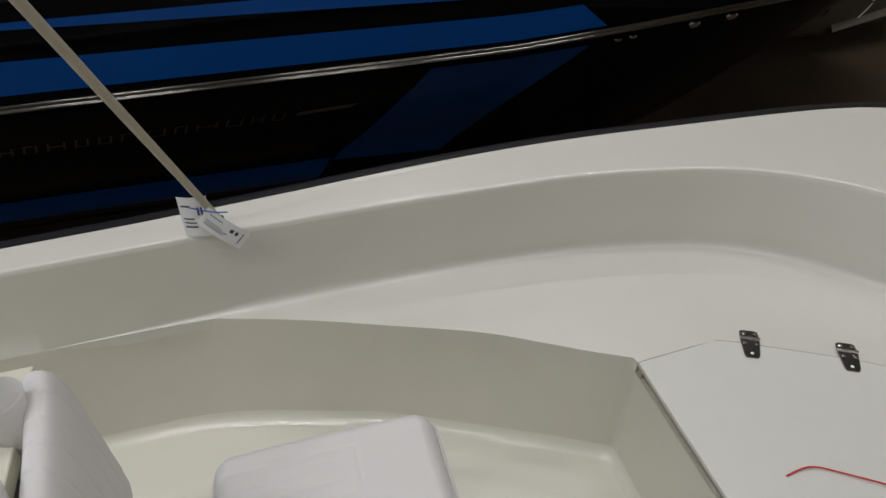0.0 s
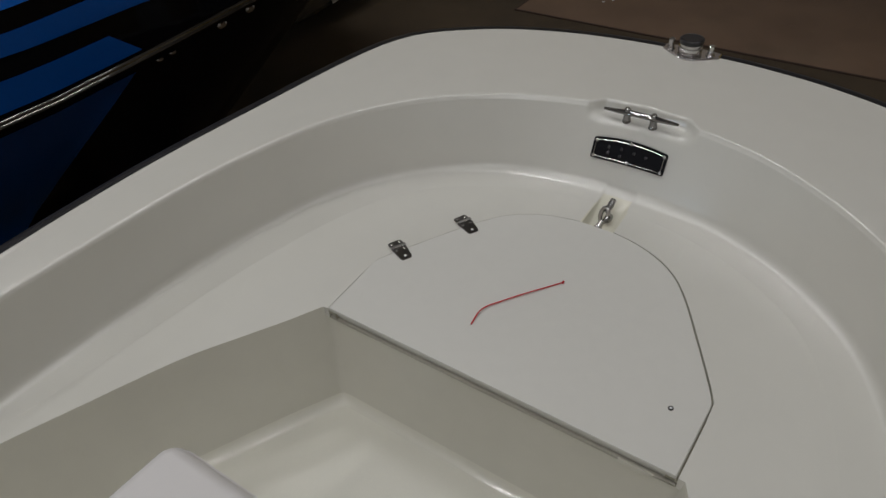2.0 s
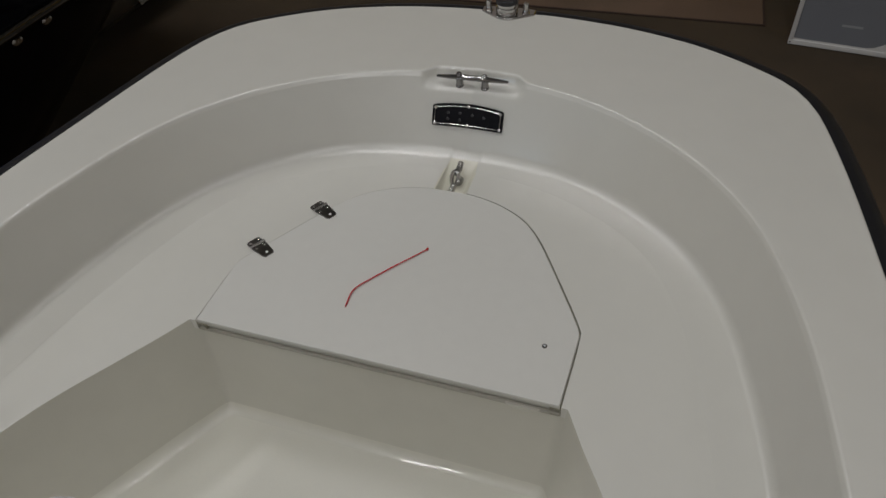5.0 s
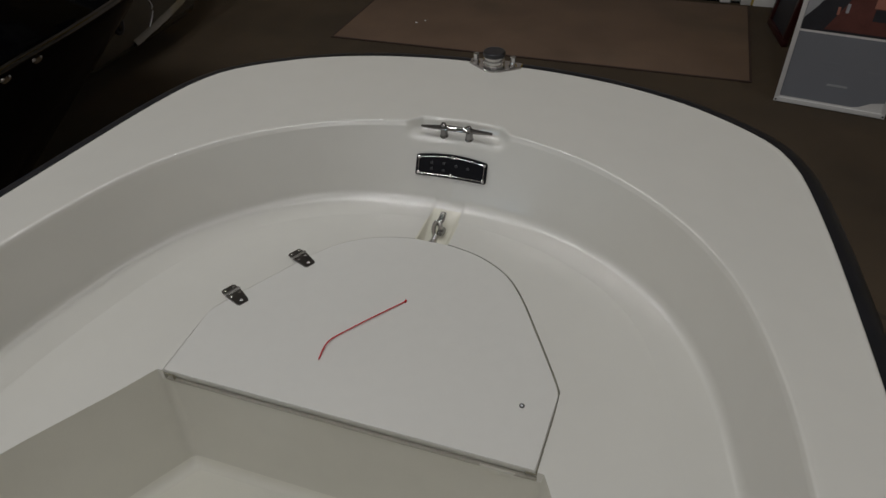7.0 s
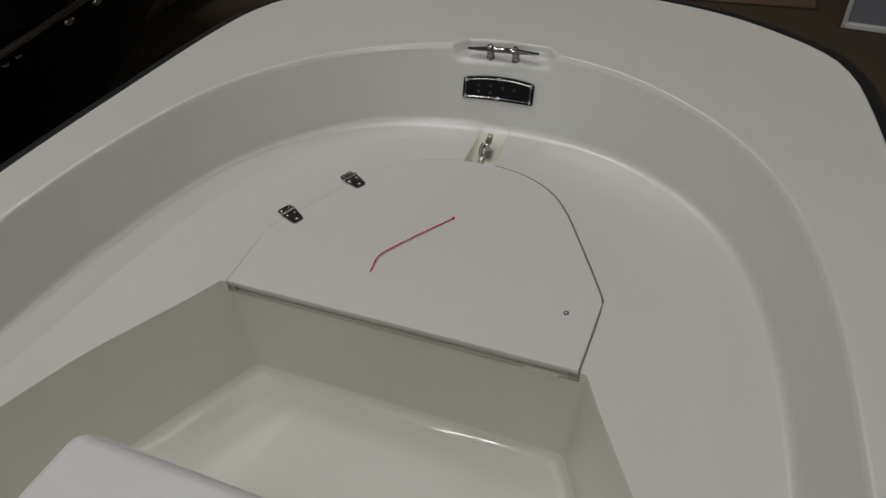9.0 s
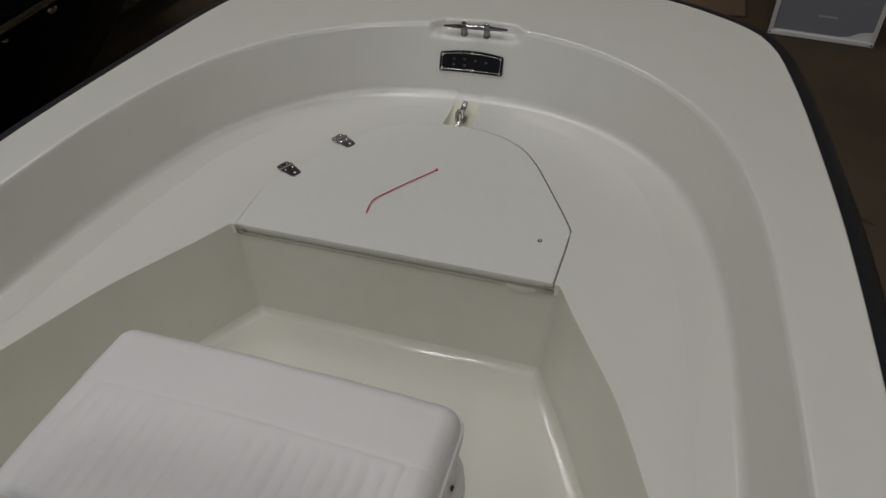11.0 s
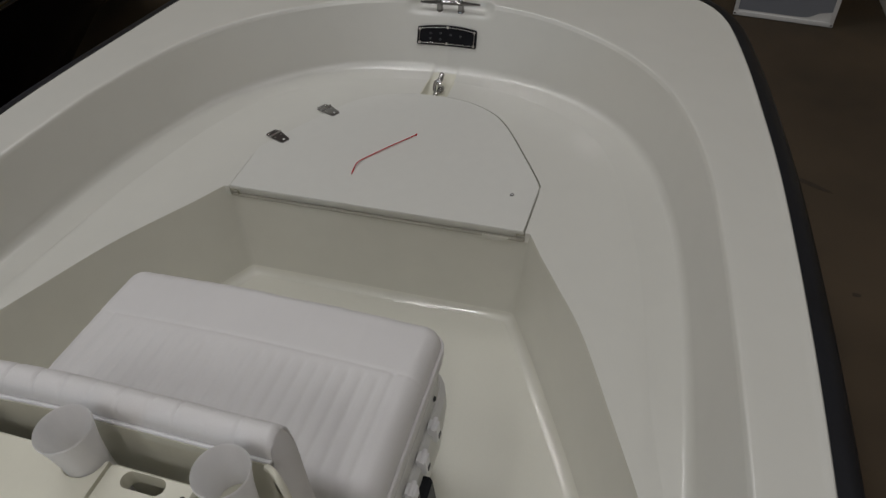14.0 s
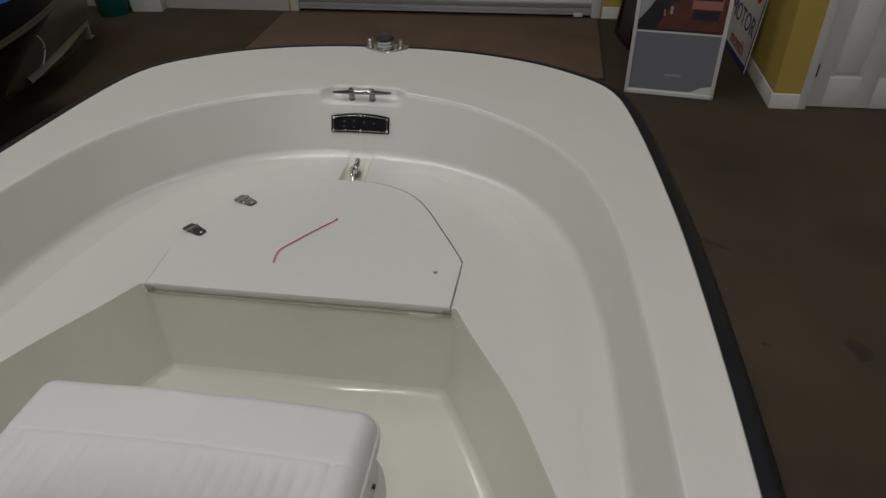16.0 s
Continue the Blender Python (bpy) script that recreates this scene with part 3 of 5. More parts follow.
part("washer", lathe([(0.017, 0), (0.017, 0.003), (0.012, 0.005)], 18, pose(-0.010, 0.596, DECK - 0.0335, 19, 0, 0)), STEEL, eye)
foot = Vector((-0.010, 0.594, DECK - 0.036))
for ob in eye.children:
    for v in ob.data.vertices:
        v.co = foot + (v.co - foot) * 0.87

# bow light with two chocks
lz = DECK + sheer(1.2) - 0.001
light = thing("bow_light", (0, 0, 0), "chrome bow navigation light with black cap and two chocks", "navigation light")
shield = [(-0.082, 1.232), (-0.082, 1.205), (-0.055, 1.186), (-0.022, 1.160), (0, 1.153), (0.022, 1.160), (0.055, 1.186), (0.082, 1.205), (0.082, 1.232), (0.0, 1.246)]
part("base_plate", prism([(x - 0.008, y) for x, y in shield], lz - 0.006, lz + 0.006, 0.003), STEEL, light)
part("body", lathe([(0.031, 0.0), (0.033, 0.005), (0.031, 0.009), (0.034, 0.011), (0.034, 0.018), (0.029, 0.021), (0.029, 0.025), (0.0325, 0.027), (0.0325, 0.030)], 28, pose(-0.011, 1.205, lz + 0.004)), STEEL, light)
part("lens_cap", lathe([(0.0300, 0.0), (0.0335, 0.001), (0.0340, 0.003), (0.0340, 0.0115), (0.0320, 0.0138), (0.0270, 0.0148), (0.0260, 0.0138), (0.0080, 0.0138)], 28, pose(-0.011, 1.205, lz + 0.0342)), BLACKP, light, "black drum-shaped cap")
for x in (-0.068, 0.047):
    part("chock", lathe([(0.015, 0.0), (0.010, 0.006), (0.0078, 0.020), (0.0092, 0.025), (0.0092, 0.030), (0.004, 0.033)], 16, pose(x, 1.207, lz + 0.004)), STEEL, light)


# ---- seat: cooler, cushion, backrest, console ----
CXS = 0.016
cooler = thing("cooler", (0, 0, 0), "white plastic cooler box used as a seat base", "cooler")


def cooler_ring(k, z, w=0.305, y0=-0.80, y1=-0.475, r=0.05):
    cx, cy = CXS, (y0 + y1) / 2
    return [(cx + x, cy + y, DECK + z) for x, y in rounded(2 * (w + k), (y1 - y0) + 2 * k, r + k, 7)]


bm = bmesh.new()
rows = loft(bm, [cooler_ring(-0.03, SOLE + 0.006), cooler_ring(-0.015, SOLE + 0.01), cooler_ring(0.015, -0.14), cooler_ring(0.030, -0.02), cooler_ring(0.030, 0.022), cooler_ring(0.022, 0.030), cooler_ring(0.0, 0.031)], closed=True)
bm.faces.new(rows[0][::-1])
bm.faces.new(rows[-1])
body = part("body", bm, COOLER, cooler)
bm = bmesh.new()
rows = loft(bm, [cooler_ring(0.010, 0.033), cooler_ring(0.018, 0.036), cooler_ring(0.018, 0.080), cooler_ring(0.010, 0.088)], closed=True)
bm.faces.new(rows[0][::-1])
bm.faces.new(rows[-1])
part("lid", bm, COOLER, cooler, "white cooler lid")
bx = CXS + 0.305 + 0.018
for y in (-0.590, -0.655, -0.715, -0.765):
    latch = part("latch", box(bx + 0.002, y - 0.011, DECK + 0.004, bx + 0.022, y + 0.011, DECK + 0.046, 0.004), PLASTIC, cooler, "white plastic latch")
    part("latch_pin", lathe([(0.005, -0.014), (0.005, 0.014)], 12, pose(bx + 0.013, y, DECK + 0.044, 90, 0, 0)), PLASTIC, latch)
    # no opening is cut; a black block paints the slot's shade
    part("latch_slot_shade", box(bx + 0.0215, y - 0.005, DECK + 0.012, bx + 0.0235, y + 0.005, DECK + 0.022), BLACKP, latch, "dark patch for a shaded slot")
part("handle_pad", prism([(-0.068, -0.075), (0.068, -0.075), (0.055, 0.045), (-0.055, 0.045)], 0, 0.022, 0.006, pose(bx + 0.008, -0.715, DECK - 0.055, 90, 0, 90)), RUBBER, cooler, "black rubber carrying handle")
part("lid_screw", lathe([(0.005, 0), (0.005, 0.003), (0.003, 0.004)], 12, pose(bx + 0.001, -0.548, DECK + 0.06, 0, 90, 0)), BLACKP, cooler, "small dark screw")

# pleated cushion: a smooth front roll, a seam, then pleats along y
cushion = thing("seat_cushion", (0, 0, 0), "white vinyl seat cushion with pleated panel and smooth front roll", "cushion")
X0, X1, Y0, YS, Y1 = CXS - 0.324, CXS + 0.324, -0.812, -0.590, -0.458
PLEAT = 0.0262


CORNER = 0.035


def edge_distance(x, y):
    """How far inside the cushion's rounded outline a place lies."""
    qx, qy = max(X0 + CORNER - x, x - X1 + CORNER), max(Y0 + CORNER - y, y - Y1 + CORNER)
    return CORNER - (math.hypot(max(qx, 0), max(qy, 0)) + min(max(qx, qy), 0))


def pulled(x, y):
    """A place drawn onto the rounded outline if it lies outside it."""
    qx, qy = max(X0 + CORNER - x, x - X1 + CORNER), max(Y0 + CORNER - y, y - Y1 + CORNER)
    if qx > 0 and qy > 0 and (r := math.hypot(qx, qy)) > CORNER:
        k = CORNER / r
        cx, cy = (X0 + CORNER if x < CXS else X1 - CORNER), (Y0 + CORNER if y < -0.7 else Y1 - CORNER)
        return cx + (x - cx) * k, cy + (y - cy) * k
    return x, y


def puff(x, y, z0, z1, r):
    """The height of a soft slab with rounded edges."""
    d = edge_distance(x, y)
    k = min(1.0, max(0.0, d / r))
    return z0 + (z1 - z0) * math.sqrt(max(0.0, 1 - (1 - k) ** 2))


def crown(x, y):
    u, v = (x - CXS) / 0.32, (y + 0.70) / 0.24
    return 0.166 + 0.012 * (1 - u * u) + 0.008 * max(0.0, 1 - v * v)


def slab(ys, height):
    xs = np.unique(np.r_[np.linspace(X0, X0 + 0.03, 10), np.arange(X0 + 0.03, X1 - 0.03, PLEAT / 7), np.linspace(X1 - 0.03, X1, 10)])
    bm = bmesh.new()
    loft(bm, [[(*pulled(x, y), DECK + height(*pulled(x, y))) for x in xs] for y in ys])
    return bm


def pleated(x, y):
    inside = min(1.0, max(0.0, min(x - X0 - 0.052, X1 - 0.052 - x) / 0.006)) * min(1.0, max(0.0, (YS - 0.008 - y) / 0.02))
    u = ((x - X0) / PLEAT) % 1.0
    groove = -0.0030 * (1 - abs(math.sin(math.pi * u)) ** 0.7) * inside
    seam = -0.0011 * math.exp(-((y - YS) / 0.004) ** 2) - 0.003 * math.exp(-(min(abs(x - X0 - 0.05), abs(X1 - 0.05 - x)) / 0.003) ** 2) * (1 if y < YS else 0)
    wrinkle = 0.0026 * noise.noise((x * 9, y * 9, 3.0)) + 0.0012 * noise.noise((x * 40, y * 22, 7.0))
    return puff(x, y, 0.128, crown(x, y), 0.030) + groove + seam + wrinkle


part("pleated_panel", slab(np.r_[np.linspace(Y0, Y0 + 0.03, 8), np.linspace(Y0 + 0.04, YS - 0.03, 26), np.linspace(YS - 0.026, YS, 10)], pleated), VINYL, cushion, "white pleated vinyl panel", 70)
part("front_roll", slab(np.r_[np.linspace(YS, YS + 0.012, 7), np.linspace(YS + 0.018, Y1 - 0.032, 8), np.linspace(Y1 - 0.03, Y1, 12)], pleated), VINYL, cushion, "smooth white vinyl front roll", 70)


def border(k, z):
    return [(x, y, DECK + z) for x, y in [((X0 + X1) / 2 + a, (Y0 + Y1) / 2 + b) for a, b in rounded(X1 - X0 + 2 * k, Y1 - Y0 + 2 * k, CORNER + k, 10)]]


bm = bmesh.new()
rows = loft(bm, [border(-0.006, 0.088), border(0.0, 0.092), border(0.003, 0.112), border(0.0, 0.1285)], closed=True)
bm.faces.new(rows[0][::-1])
part("boxing", bm, VINYL, cushion, "white vinyl side band", 40)
for zz in (0.129,):
    pts = border(0.0015, zz)
    part("piping", closed_tube(pts, 0.003), VINYL, cushion, "white piping")

# backrest: padded top, sloping front, end panels, back board
BX0, BX1, TILT = CXS - 0.274, CXS + 0.279, 0.0
backrest = thing("backrest", (0, 0, 0), "white pleated vinyl backrest with piping, behind the seat cushion", "backrest")
side = [(-0.900, 0.205), (-0.880, 0.208), (-0.873, 0.222), (-0.872, 0.28), (-0.872, 0.36), (-0.874, 0.42), (-0.879, 0.455), (-0.886, 0.473), (-0.896, 0.479), (-0.908, 0.476), (-0.916, 0.467), (-0.9175, 0.45)]
prof_b = spline(side, 44)
xs = np.unique(np.r_[np.linspace(BX0, BX0 + 0.02, 6), np.arange(BX0 + 0.02, BX1 - 0.02, 0.0024), np.linspace(BX1 - 0.02, BX1, 6)])
bm = bmesh.new()
grid = []
for i, (y, z) in enumerate(prof_b):
    row = []
    for x in xs:
        d = min(x - BX0, BX1 - x)
        k = math.sqrt(max(0.0, 1 - (1 - min(1.0, d / 0.008)) ** 2))
        u = ((x - BX0) / 0.0365) % 1.0
        g = (0.0025 + 0.0016 * noise.noise((round((x - BX0) / 0.0365) * 3.7, 0.5, 0.5))) * math.exp(-(min(u, 1 - u) * 0.0365 / 0.0017) ** 2) if d > 0.02 else 0.0
        w = 0.0012 * noise.noise((x * 8, y * 10, z * 10))
        cy, cz = -0.910, 0.34
        q = 1 - (0.006 * (1 - k) + g) / max(0.05, math.hypot(y - cy, z - cz)) + w / 0.12
        row.append((x, cy + (y - cy) * q, DECK + cz + (z - cz) * q + TILT * (BX1 - x) / (BX1 - BX0)))
    grid.append(row)
loft(bm, grid)
part("padding", bm, VINYL, backrest, "white vinyl padding with cross pleats", 70)
for name, x, sgn in (("end_panel", BX0 + 0.001, -1), ("end_panel", BX1 - 0.001, 1)):
    bm = bmesh.new()
    dz = TILT if sgn < 0 else 0.0
    c = (-0.897, 0.34)
    pull = lambda y, z, k: 1 - k / max(0.05, math.hypot(y + 0.910, z - 0.34))
    pts = [(-0.910 + (y + 0.910) * pull(y, z, 0.0055), 0.34 + (z - 0.34) * pull(y, z, 0.0055) + dz) for y, z in prof_b[::2]]
    pts += [(pts[-1][0], 0.205 + dz)]
    outer_ring = [(x, y, DECK + z) for y, z in pts]
    inner_ring = [(x + sgn * 0.003, c[0] + (y - c[0]) * 0.93, DECK + c[1] + (z - c[1]) * 0.96) for y, z in pts]
    rows = loft(bm, [outer_ring, inner_ring], closed=True)
    bm.faces.new(rows[-1])
    part(name, bm, VINYL, backrest, "white vinyl end panel", 60)
    part("end_piping", tube(outer_ring[4:-1:2], 0.0018, 6, 40), VINYL, backrest, "white piping")
bm = bmesh.new()
loft(bm, [[(x, -0.9155, DECK + 0.12), (x, -0.9155, DECK + 0.4495), (x, -0.9225, DECK + 0.4495), (x, -0.9225, DECK + 0.12)] for x in np.linspace(BX0 + 0.004, BX1 - 0.004, 24)], closed=True)
board = part("back_board", bm, CREAM, backrest, "cream back board")
for v in board.data.vertices:
    v.co.z += TILT * (BX1 - v.co.x) / (BX1 - BX0)
part("piping", tube([(BX0, -0.9195, DECK + 0.452 + TILT), (CXS, -0.9195, DECK + 0.452 + TILT / 2), (BX1, -0.9195, DECK + 0.452)], 0.0026, 8, 40), PLASTIC, backrest, "white piping")

for ob in backrest.children:
    for v in ob.data.vertices:
        v.co.y -= 0.034 * max(0.0, (CXS + 0.05 - v.co.x) / 0.32) ** 2

# console with rod holders in front of it
console = thing("steering_console", (0, 0, 0), "cream fibreglass steering console behind the seat", "console")
part("body", box(CXS - 0.315, -1.42, DECK + SOLE, CXS + 0.300, -1.012, DECK + 0.4165, 0.012, 3), CREAM, console)
part("face_panel", box(CXS - 0.30, -1.011, DECK + SOLE + 0.02, CXS + 0.285, -1.006, DECK + 0.40, 0.002), CREAM, console, "cream front face")


def console_top(x0, x1, notches):
    """The console top, with a tongue that hugs the rod holders: notches are (x, radius) of half-round cuts in its front edge."""
    out = [(x0, -1.44), (CXS + 0.304, -1.44), (CXS + 0.304, -1.0045), (x1, -1.0045), (x1, -0.957)]
    for x, r in sorted(notches, reverse=True):
        out += [(x + r * math.cos(q), -0.957 + r * math.sin(q)) for q in np.linspace(0, -math.pi, 11) if x0 <= x + r * math.cos(q) <= x1]
    if out[-1][0] > x0:
        out.append((x0, -0.957))
    bm = bmesh.new()
    rows = loft(bm, [[(x, y, DECK + z) for x, y in out] for z in (0.417, 0.4385)], closed=True)
    top = [(x, y - (0.0015 if y > -1.1 else -0.0015), DECK + 0.440) for x, y in out]
    last = [bm.verts.new(p) for p in top]
    for i in range(len(out)):
        j = (i + 1) % len(out)
        bm.faces.new((rows[-1][i], rows[-1][j], last[j], last[i]))
    bm.faces.new(last)
    bm.faces.new(rows[0][::-1])
    bm.normal_update()
    bmesh.ops.triangulate(bm, faces=[f for f in bm.faces if len(f.verts) > 4])
    return part("top", bm, CREAM, console, "smooth cream console top with a scalloped front edge")


def rack(x0, x1):
    """A tongue with an oval hole through it and a dark patch for a shaded slot."""
    w, h = x1 - x0, 0.047
    bm = bmesh.new()
    edge = rounded(w, h, 0.006, 6)
    hole = [(-0.005 + x, 0.0105 + y) for x, y in rounded(0.052, 0.019, 0.0094, 6)]
    loft(bm, [[(*p, 0) for p in edge], [(*p, 0.020) for p in edge], [(*p, 0.023) for p in rounded(w - 0.005, h - 0.005, 0.006, 6)], [(*p, 0.023) for p in hole], [(*p, 0.0) for p in hole]], closed=True)
    moved(bm, pose((x0 + x1) / 2, -0.9805, DECK + 0.417))
    ob = part("tool_rack", bm, CREAM, console, "cream tongue with an oval hole", 40)
    part("slot", prism(rounded(0.006, 0.024, 0.0028), 0.0225, 0.0242, 0.0, pose(x1 - 0.008, -0.984, DECK + 0.417)), RECESSDARK, ob, "dark patch for a shaded slot")
    return ob


rack(0.122, 0.228)
console_top(-0.302, 0.1195, [(-0.208, 0.026), (-0.092, 0.026), (0.090, 0.026)])


def rod_holder(x):
    ob = thing("rod_holder", (0, 0, 0), "white plastic rod holder tube with flared rim", "rod holder", "rod holders before the console")
    m = pose(x, -0.960, DECK + 0.252, 0, 0, 0)
    bm = lathe([(0.0212, -0.03), (0.0212, 0.17), (0.0235, 0.205), (0.0282, 0.239), (0.0295, 0.2425), (0.0288, 0.245), (0.0270, 0.242), (0.0218, 0.205), (0.0194, 0.17), (0.0194, 0.0)], 36, m, cap=False)
    part("tube", bm, HOLDER, ob)
    part("tube_floor", lathe([(0.0194, 0.0), (0.0194, 0.004)], 24, m @ pose(0, 0, 0.178)), CREAM, ob, "cream bung in the tube")
    part("bracket", moved(box(-0.015, -0.048, 0.02, 0.015, -0.022, 0.12, 0.003), m), PLASTIC, ob)
    return ob


for x in (0.272, 0.090, -0.092, -0.208):
    rod_holder(x)
part_ring = thing("cup_ring", (0, 0, 0), "brushed steel cup holder ring on the console top", "cup holder")
part("ring", lathe([(0.040, 0.0), (0.048, 0.002), (0.048, 0.010), (0.044, 0.014), (0.039, 0.010), (0.037, 0.001)], 36, pose(-0.042, -1.022, DECK + 0.4405), cap=False), STEEL, part_ring)
# a flat dark disc paints the shade of the cup's depth
part("cup", lathe([(0.037, 0.0), (0.037, 0.003)], 30, pose(-0.042, -1.022, DECK + 0.4405)), RECESSDARK, part_ring, "dark disc for the shade in the cup")

# strap that ties the holder to the backrest
strap = mesh_object("cord", tube([(0.296, -0.928, DECK + 0.458), (0.310, -0.936, DECK + 0.466), (0.322, -0.943, DECK + 0.44), (0.326, -0.948, DECK + 0.38), (0.318, -0.955, DECK + 0.30)], 0.0038, 8, 40), CREAM, None, "", 40)
tagged(strap, "short cream cord looped beside the rod holder", "cord")

# pole with paper tags at its foot, on the gunwale
pole = thing("pole", (0, 0, 0), "beige fibreglass pole leaning on the gunwale", "pole")
foot, head = np.array((-0.856, -0.770, DECK + 0.2145)), np.array((-0.377, -1.076, DECK + 1.479))
part("shaft", tube([tuple(foot), tuple((foot + head) / 2), tuple(head)], [0.0078, 0.0092, 0.0100], 16, 20), POLE, pole)
part("tip", lathe([(0.006, 0.0), (0.0095, 0.004), (0.0095, 0.016)], 16, pose(*(foot - np.array((0, 0, 0.010))), 0, 0, 0)), RUBBER, pole, "black rubber foot")


def tag_card(name, corner, u, v, w, h, bend, bars):
    """A printed paper tag from a corner, along u and v, slightly curled."""
    u, v = np.array(u, float), np.array(v, float)
    u /= np.linalg.norm(u)
    v -= u * (u @ v)
    v /= np.linalg.norm(v)
    n = np.cross(u, v)
    if n[0] < 0:
        n = -n
    at = lambda a, b, d: tuple(np.array(corner) + u * a * w + v * b * h + n * (d + bend * math.sin(math.pi * a)))
    ob = thing(name, (0, 0, 0), "white printed paper tag tied to the pole", "tag", "tags on the pole")
    bm = bmesh.new()
    loft(bm, [[at(a, b, 0.0) for a in np.linspace(0, 1, 9)] for b in (0, 0.5, 1)] )
    loft(bm, [[at(a, b, -0.0006) for a in np.linspace(0, 1, 9)] for b in (0, 0.5, 1)] )
    part("card", bm, PAPER, ob)
    for a0, a1, b0, b1 in bars:
        bm = bmesh.new()
        loft(bm, [[at(a, b, 0.0008) for a in np.linspace(a0, a1, 5)] for b in (b0, b1)])
        part("print_bar", bm, INK, ob)
    return ob


BARS = [(0.10, 0.55, 0.72, 0.76), (0.10, 0.62, 0.62, 0.65), (0.10, 0.48, 0.52, 0.55), (0.62, 0.70, 0.25, 0.45), (0.74, 0.80, 0.25, 0.45), (0.10, 0.40, 0.20, 0.24), (0.88, 0.90, 0.2, 0.8)]
tag_card("paper_tag", (-0.800, -0.776, DECK + 0.290), (0.03, 0.075, -0.070), (0.0, -0.02, -0.05), 0.098, 0.048, 0.006, BARS)
tag_card("paper_tag", (-0.846, -0.838, DECK + 0.296), (0.012, 0.05, 0.0), (0.004, -0.033, -0.088), 0.060, 0.092, 0.006, BARS)
tie2 = mesh_object("cable_tie", tube([(-0.800, -0.812, DECK + 0.296), (-0.798, -0.79, DECK + 0.286), (-0.788, -0.765, DECK + 0.283), (-0.770, -0.740, DECK + 0.290)], 0.0014, 6, 24), BLUEINK, None, "", 40)
tagged(tie2, "thin blue tie holding the paper tags", "cable tie")


# ---- showroom ----
def structure(name, bm, mat, label, category):
    return tagged(mesh_object(name, bm, mat, None, "", 40), label, category, kind="structure")


structure("floor", box(-7, -6.1, -0.1, 7, 6.2, 0), CARPET, "worn brown carpet floor with faint stains", "floor")
structure("wall_north", join(box(-7, 5.80, 0, -2.14, 6.0, 3.0), box(1.10, 5.80, 0, 2.28, 6.0, 3.0), box(-2.14, 5.80, 2.7, 1.10, 6.0, 3.0)), YELLOW, "yellow painted end wall with roller door opening", "wall")
structure("wall_panel", box(-7, 5.785, 0, -2.16, 5.798, 1.0, 0.002), WALLW, "off-white lower wall panel", "wall panel")
structure("wall_alcove", box(2.28, 3.98, 0, 2.42, 6.0, 3.0), YELLOW, "yellow painted side wall", "wall")
structure("wall_door", join(box(2.28, 3.78, 0, 2.47, 3.98, 3.0), box(3.37, 3.78, 0, 7, 3.98, 3.0), box(2.47, 3.78, 2.10, 3.37, 3.98, 3.0)), YELLOW, "yellow painted wall with door opening", "wall")
# unseen walls, off-white in place of yellow to keep metal reflections neutral
structure("wall_upper", join(box(-7, 5.80, 3.0, 2.28, 6.0, 6.0), box(2.28, 3.98, 3.0, 2.42, 6.0, 6.0), box(2.28, 3.78, 3.0, 7, 3.98, 6.0)), WALLW, "unseen upper wall, off-white for neutral reflections", "wall")
structure("wall_east", box(7, -6.1, 0, 7.1, 6.2, 6.0), WALLW, "plain off-white painted wall", "wall")
structure("wall_west", box(-7.1, -6.1, 0, -7, 6.2, 6.0), WALLW, "plain off-white painted wall", "wall")
structure("wall_south", join(box(-7, -6.2, 0, -3.05, -6.05, 6.0), box(-2.15, -6.2, 0, 7, -6.05, 6.0), box(-3.05, -6.2, 0, -2.15, -6.05, 0.35), box(-3.05, -6.2, 2.35, -2.15, -6.05, 6.0)), WALLW, "off-white painted wall with shop window opening", "wall")
structure("ceiling", box(-7.1, -6.2, 6.0, 7.1, 6.2, 6.1), CEIL, "white panelled ceiling", "ceiling")
for lx, ly, watts in LAMPS:
    fix = thing("ceiling_light", (lx, ly, 6.0), "long white ceiling light fixture", "ceiling light", "ceiling lights")
    part("housing", box(-0.14, -0.63, -0.06, 0.14, 0.63, 0.0, 0.006), TRIM, fix)


def skirting(name, x0, y0, x1, y1, d):
    """A white skirting board with a stepped top along a wall; d points into the room."""
    a, b = np.array((x0, y0)), np.array((x1, y1))
    n = np.array(d, float)
    prof = [(0, 0), (0.016, 0), (0.016, 0.080), (0.011, 0.092), (0.009, 0.106), (0.0, 0.112)]
    bm = bmesh.new()
    rows = loft(bm, [[(*(e + n * k), z) for k, z in prof] for e in (a, b)], closed=True)
    bm.faces.new(rows[0][::-1])
    bm.faces.new(rows[1])
    return structure(name, bm, TRIM, "white painted skirting board", "baseboard")


skirting("baseboard", 1.12, 5.80, 2.28, 5.80, (0, -1))
skirting("baseboard", 2.28, 5.784, 2.28, 3.78, (-1, 0))
skirting("baseboard", 2.264, 3.78, 2.468, 3.78, (0, -1))
skirting("baseboard", 3.372, 3.78, 7.0, 3.78, (0, -1))

# panelled door in its frame
door = thing("door_1", (2.92, 3.8, 0), "closed white six-panel interior door", "door")
door["kind"] = "structure"


DX0, DX1 = -0.392, 0.392
part("slab", box(DX0, 0.018, 0.010, DX1, 0.050, 2.03, 0.002), TRIM, door)
stiles = [(DX0, DX0 + 0.115), (-0.055, 0.055), (DX1 - 0.115, DX1)]
rails = [(0.010, 0.235), (0.86, 1.02), (1.60, 1.70), (1.92, 2.03)]
for a, b in stiles:
    part("stile", box(a, 0.006, 0.010, b, 0.019, 2.03, 0.002), TRIM, door)
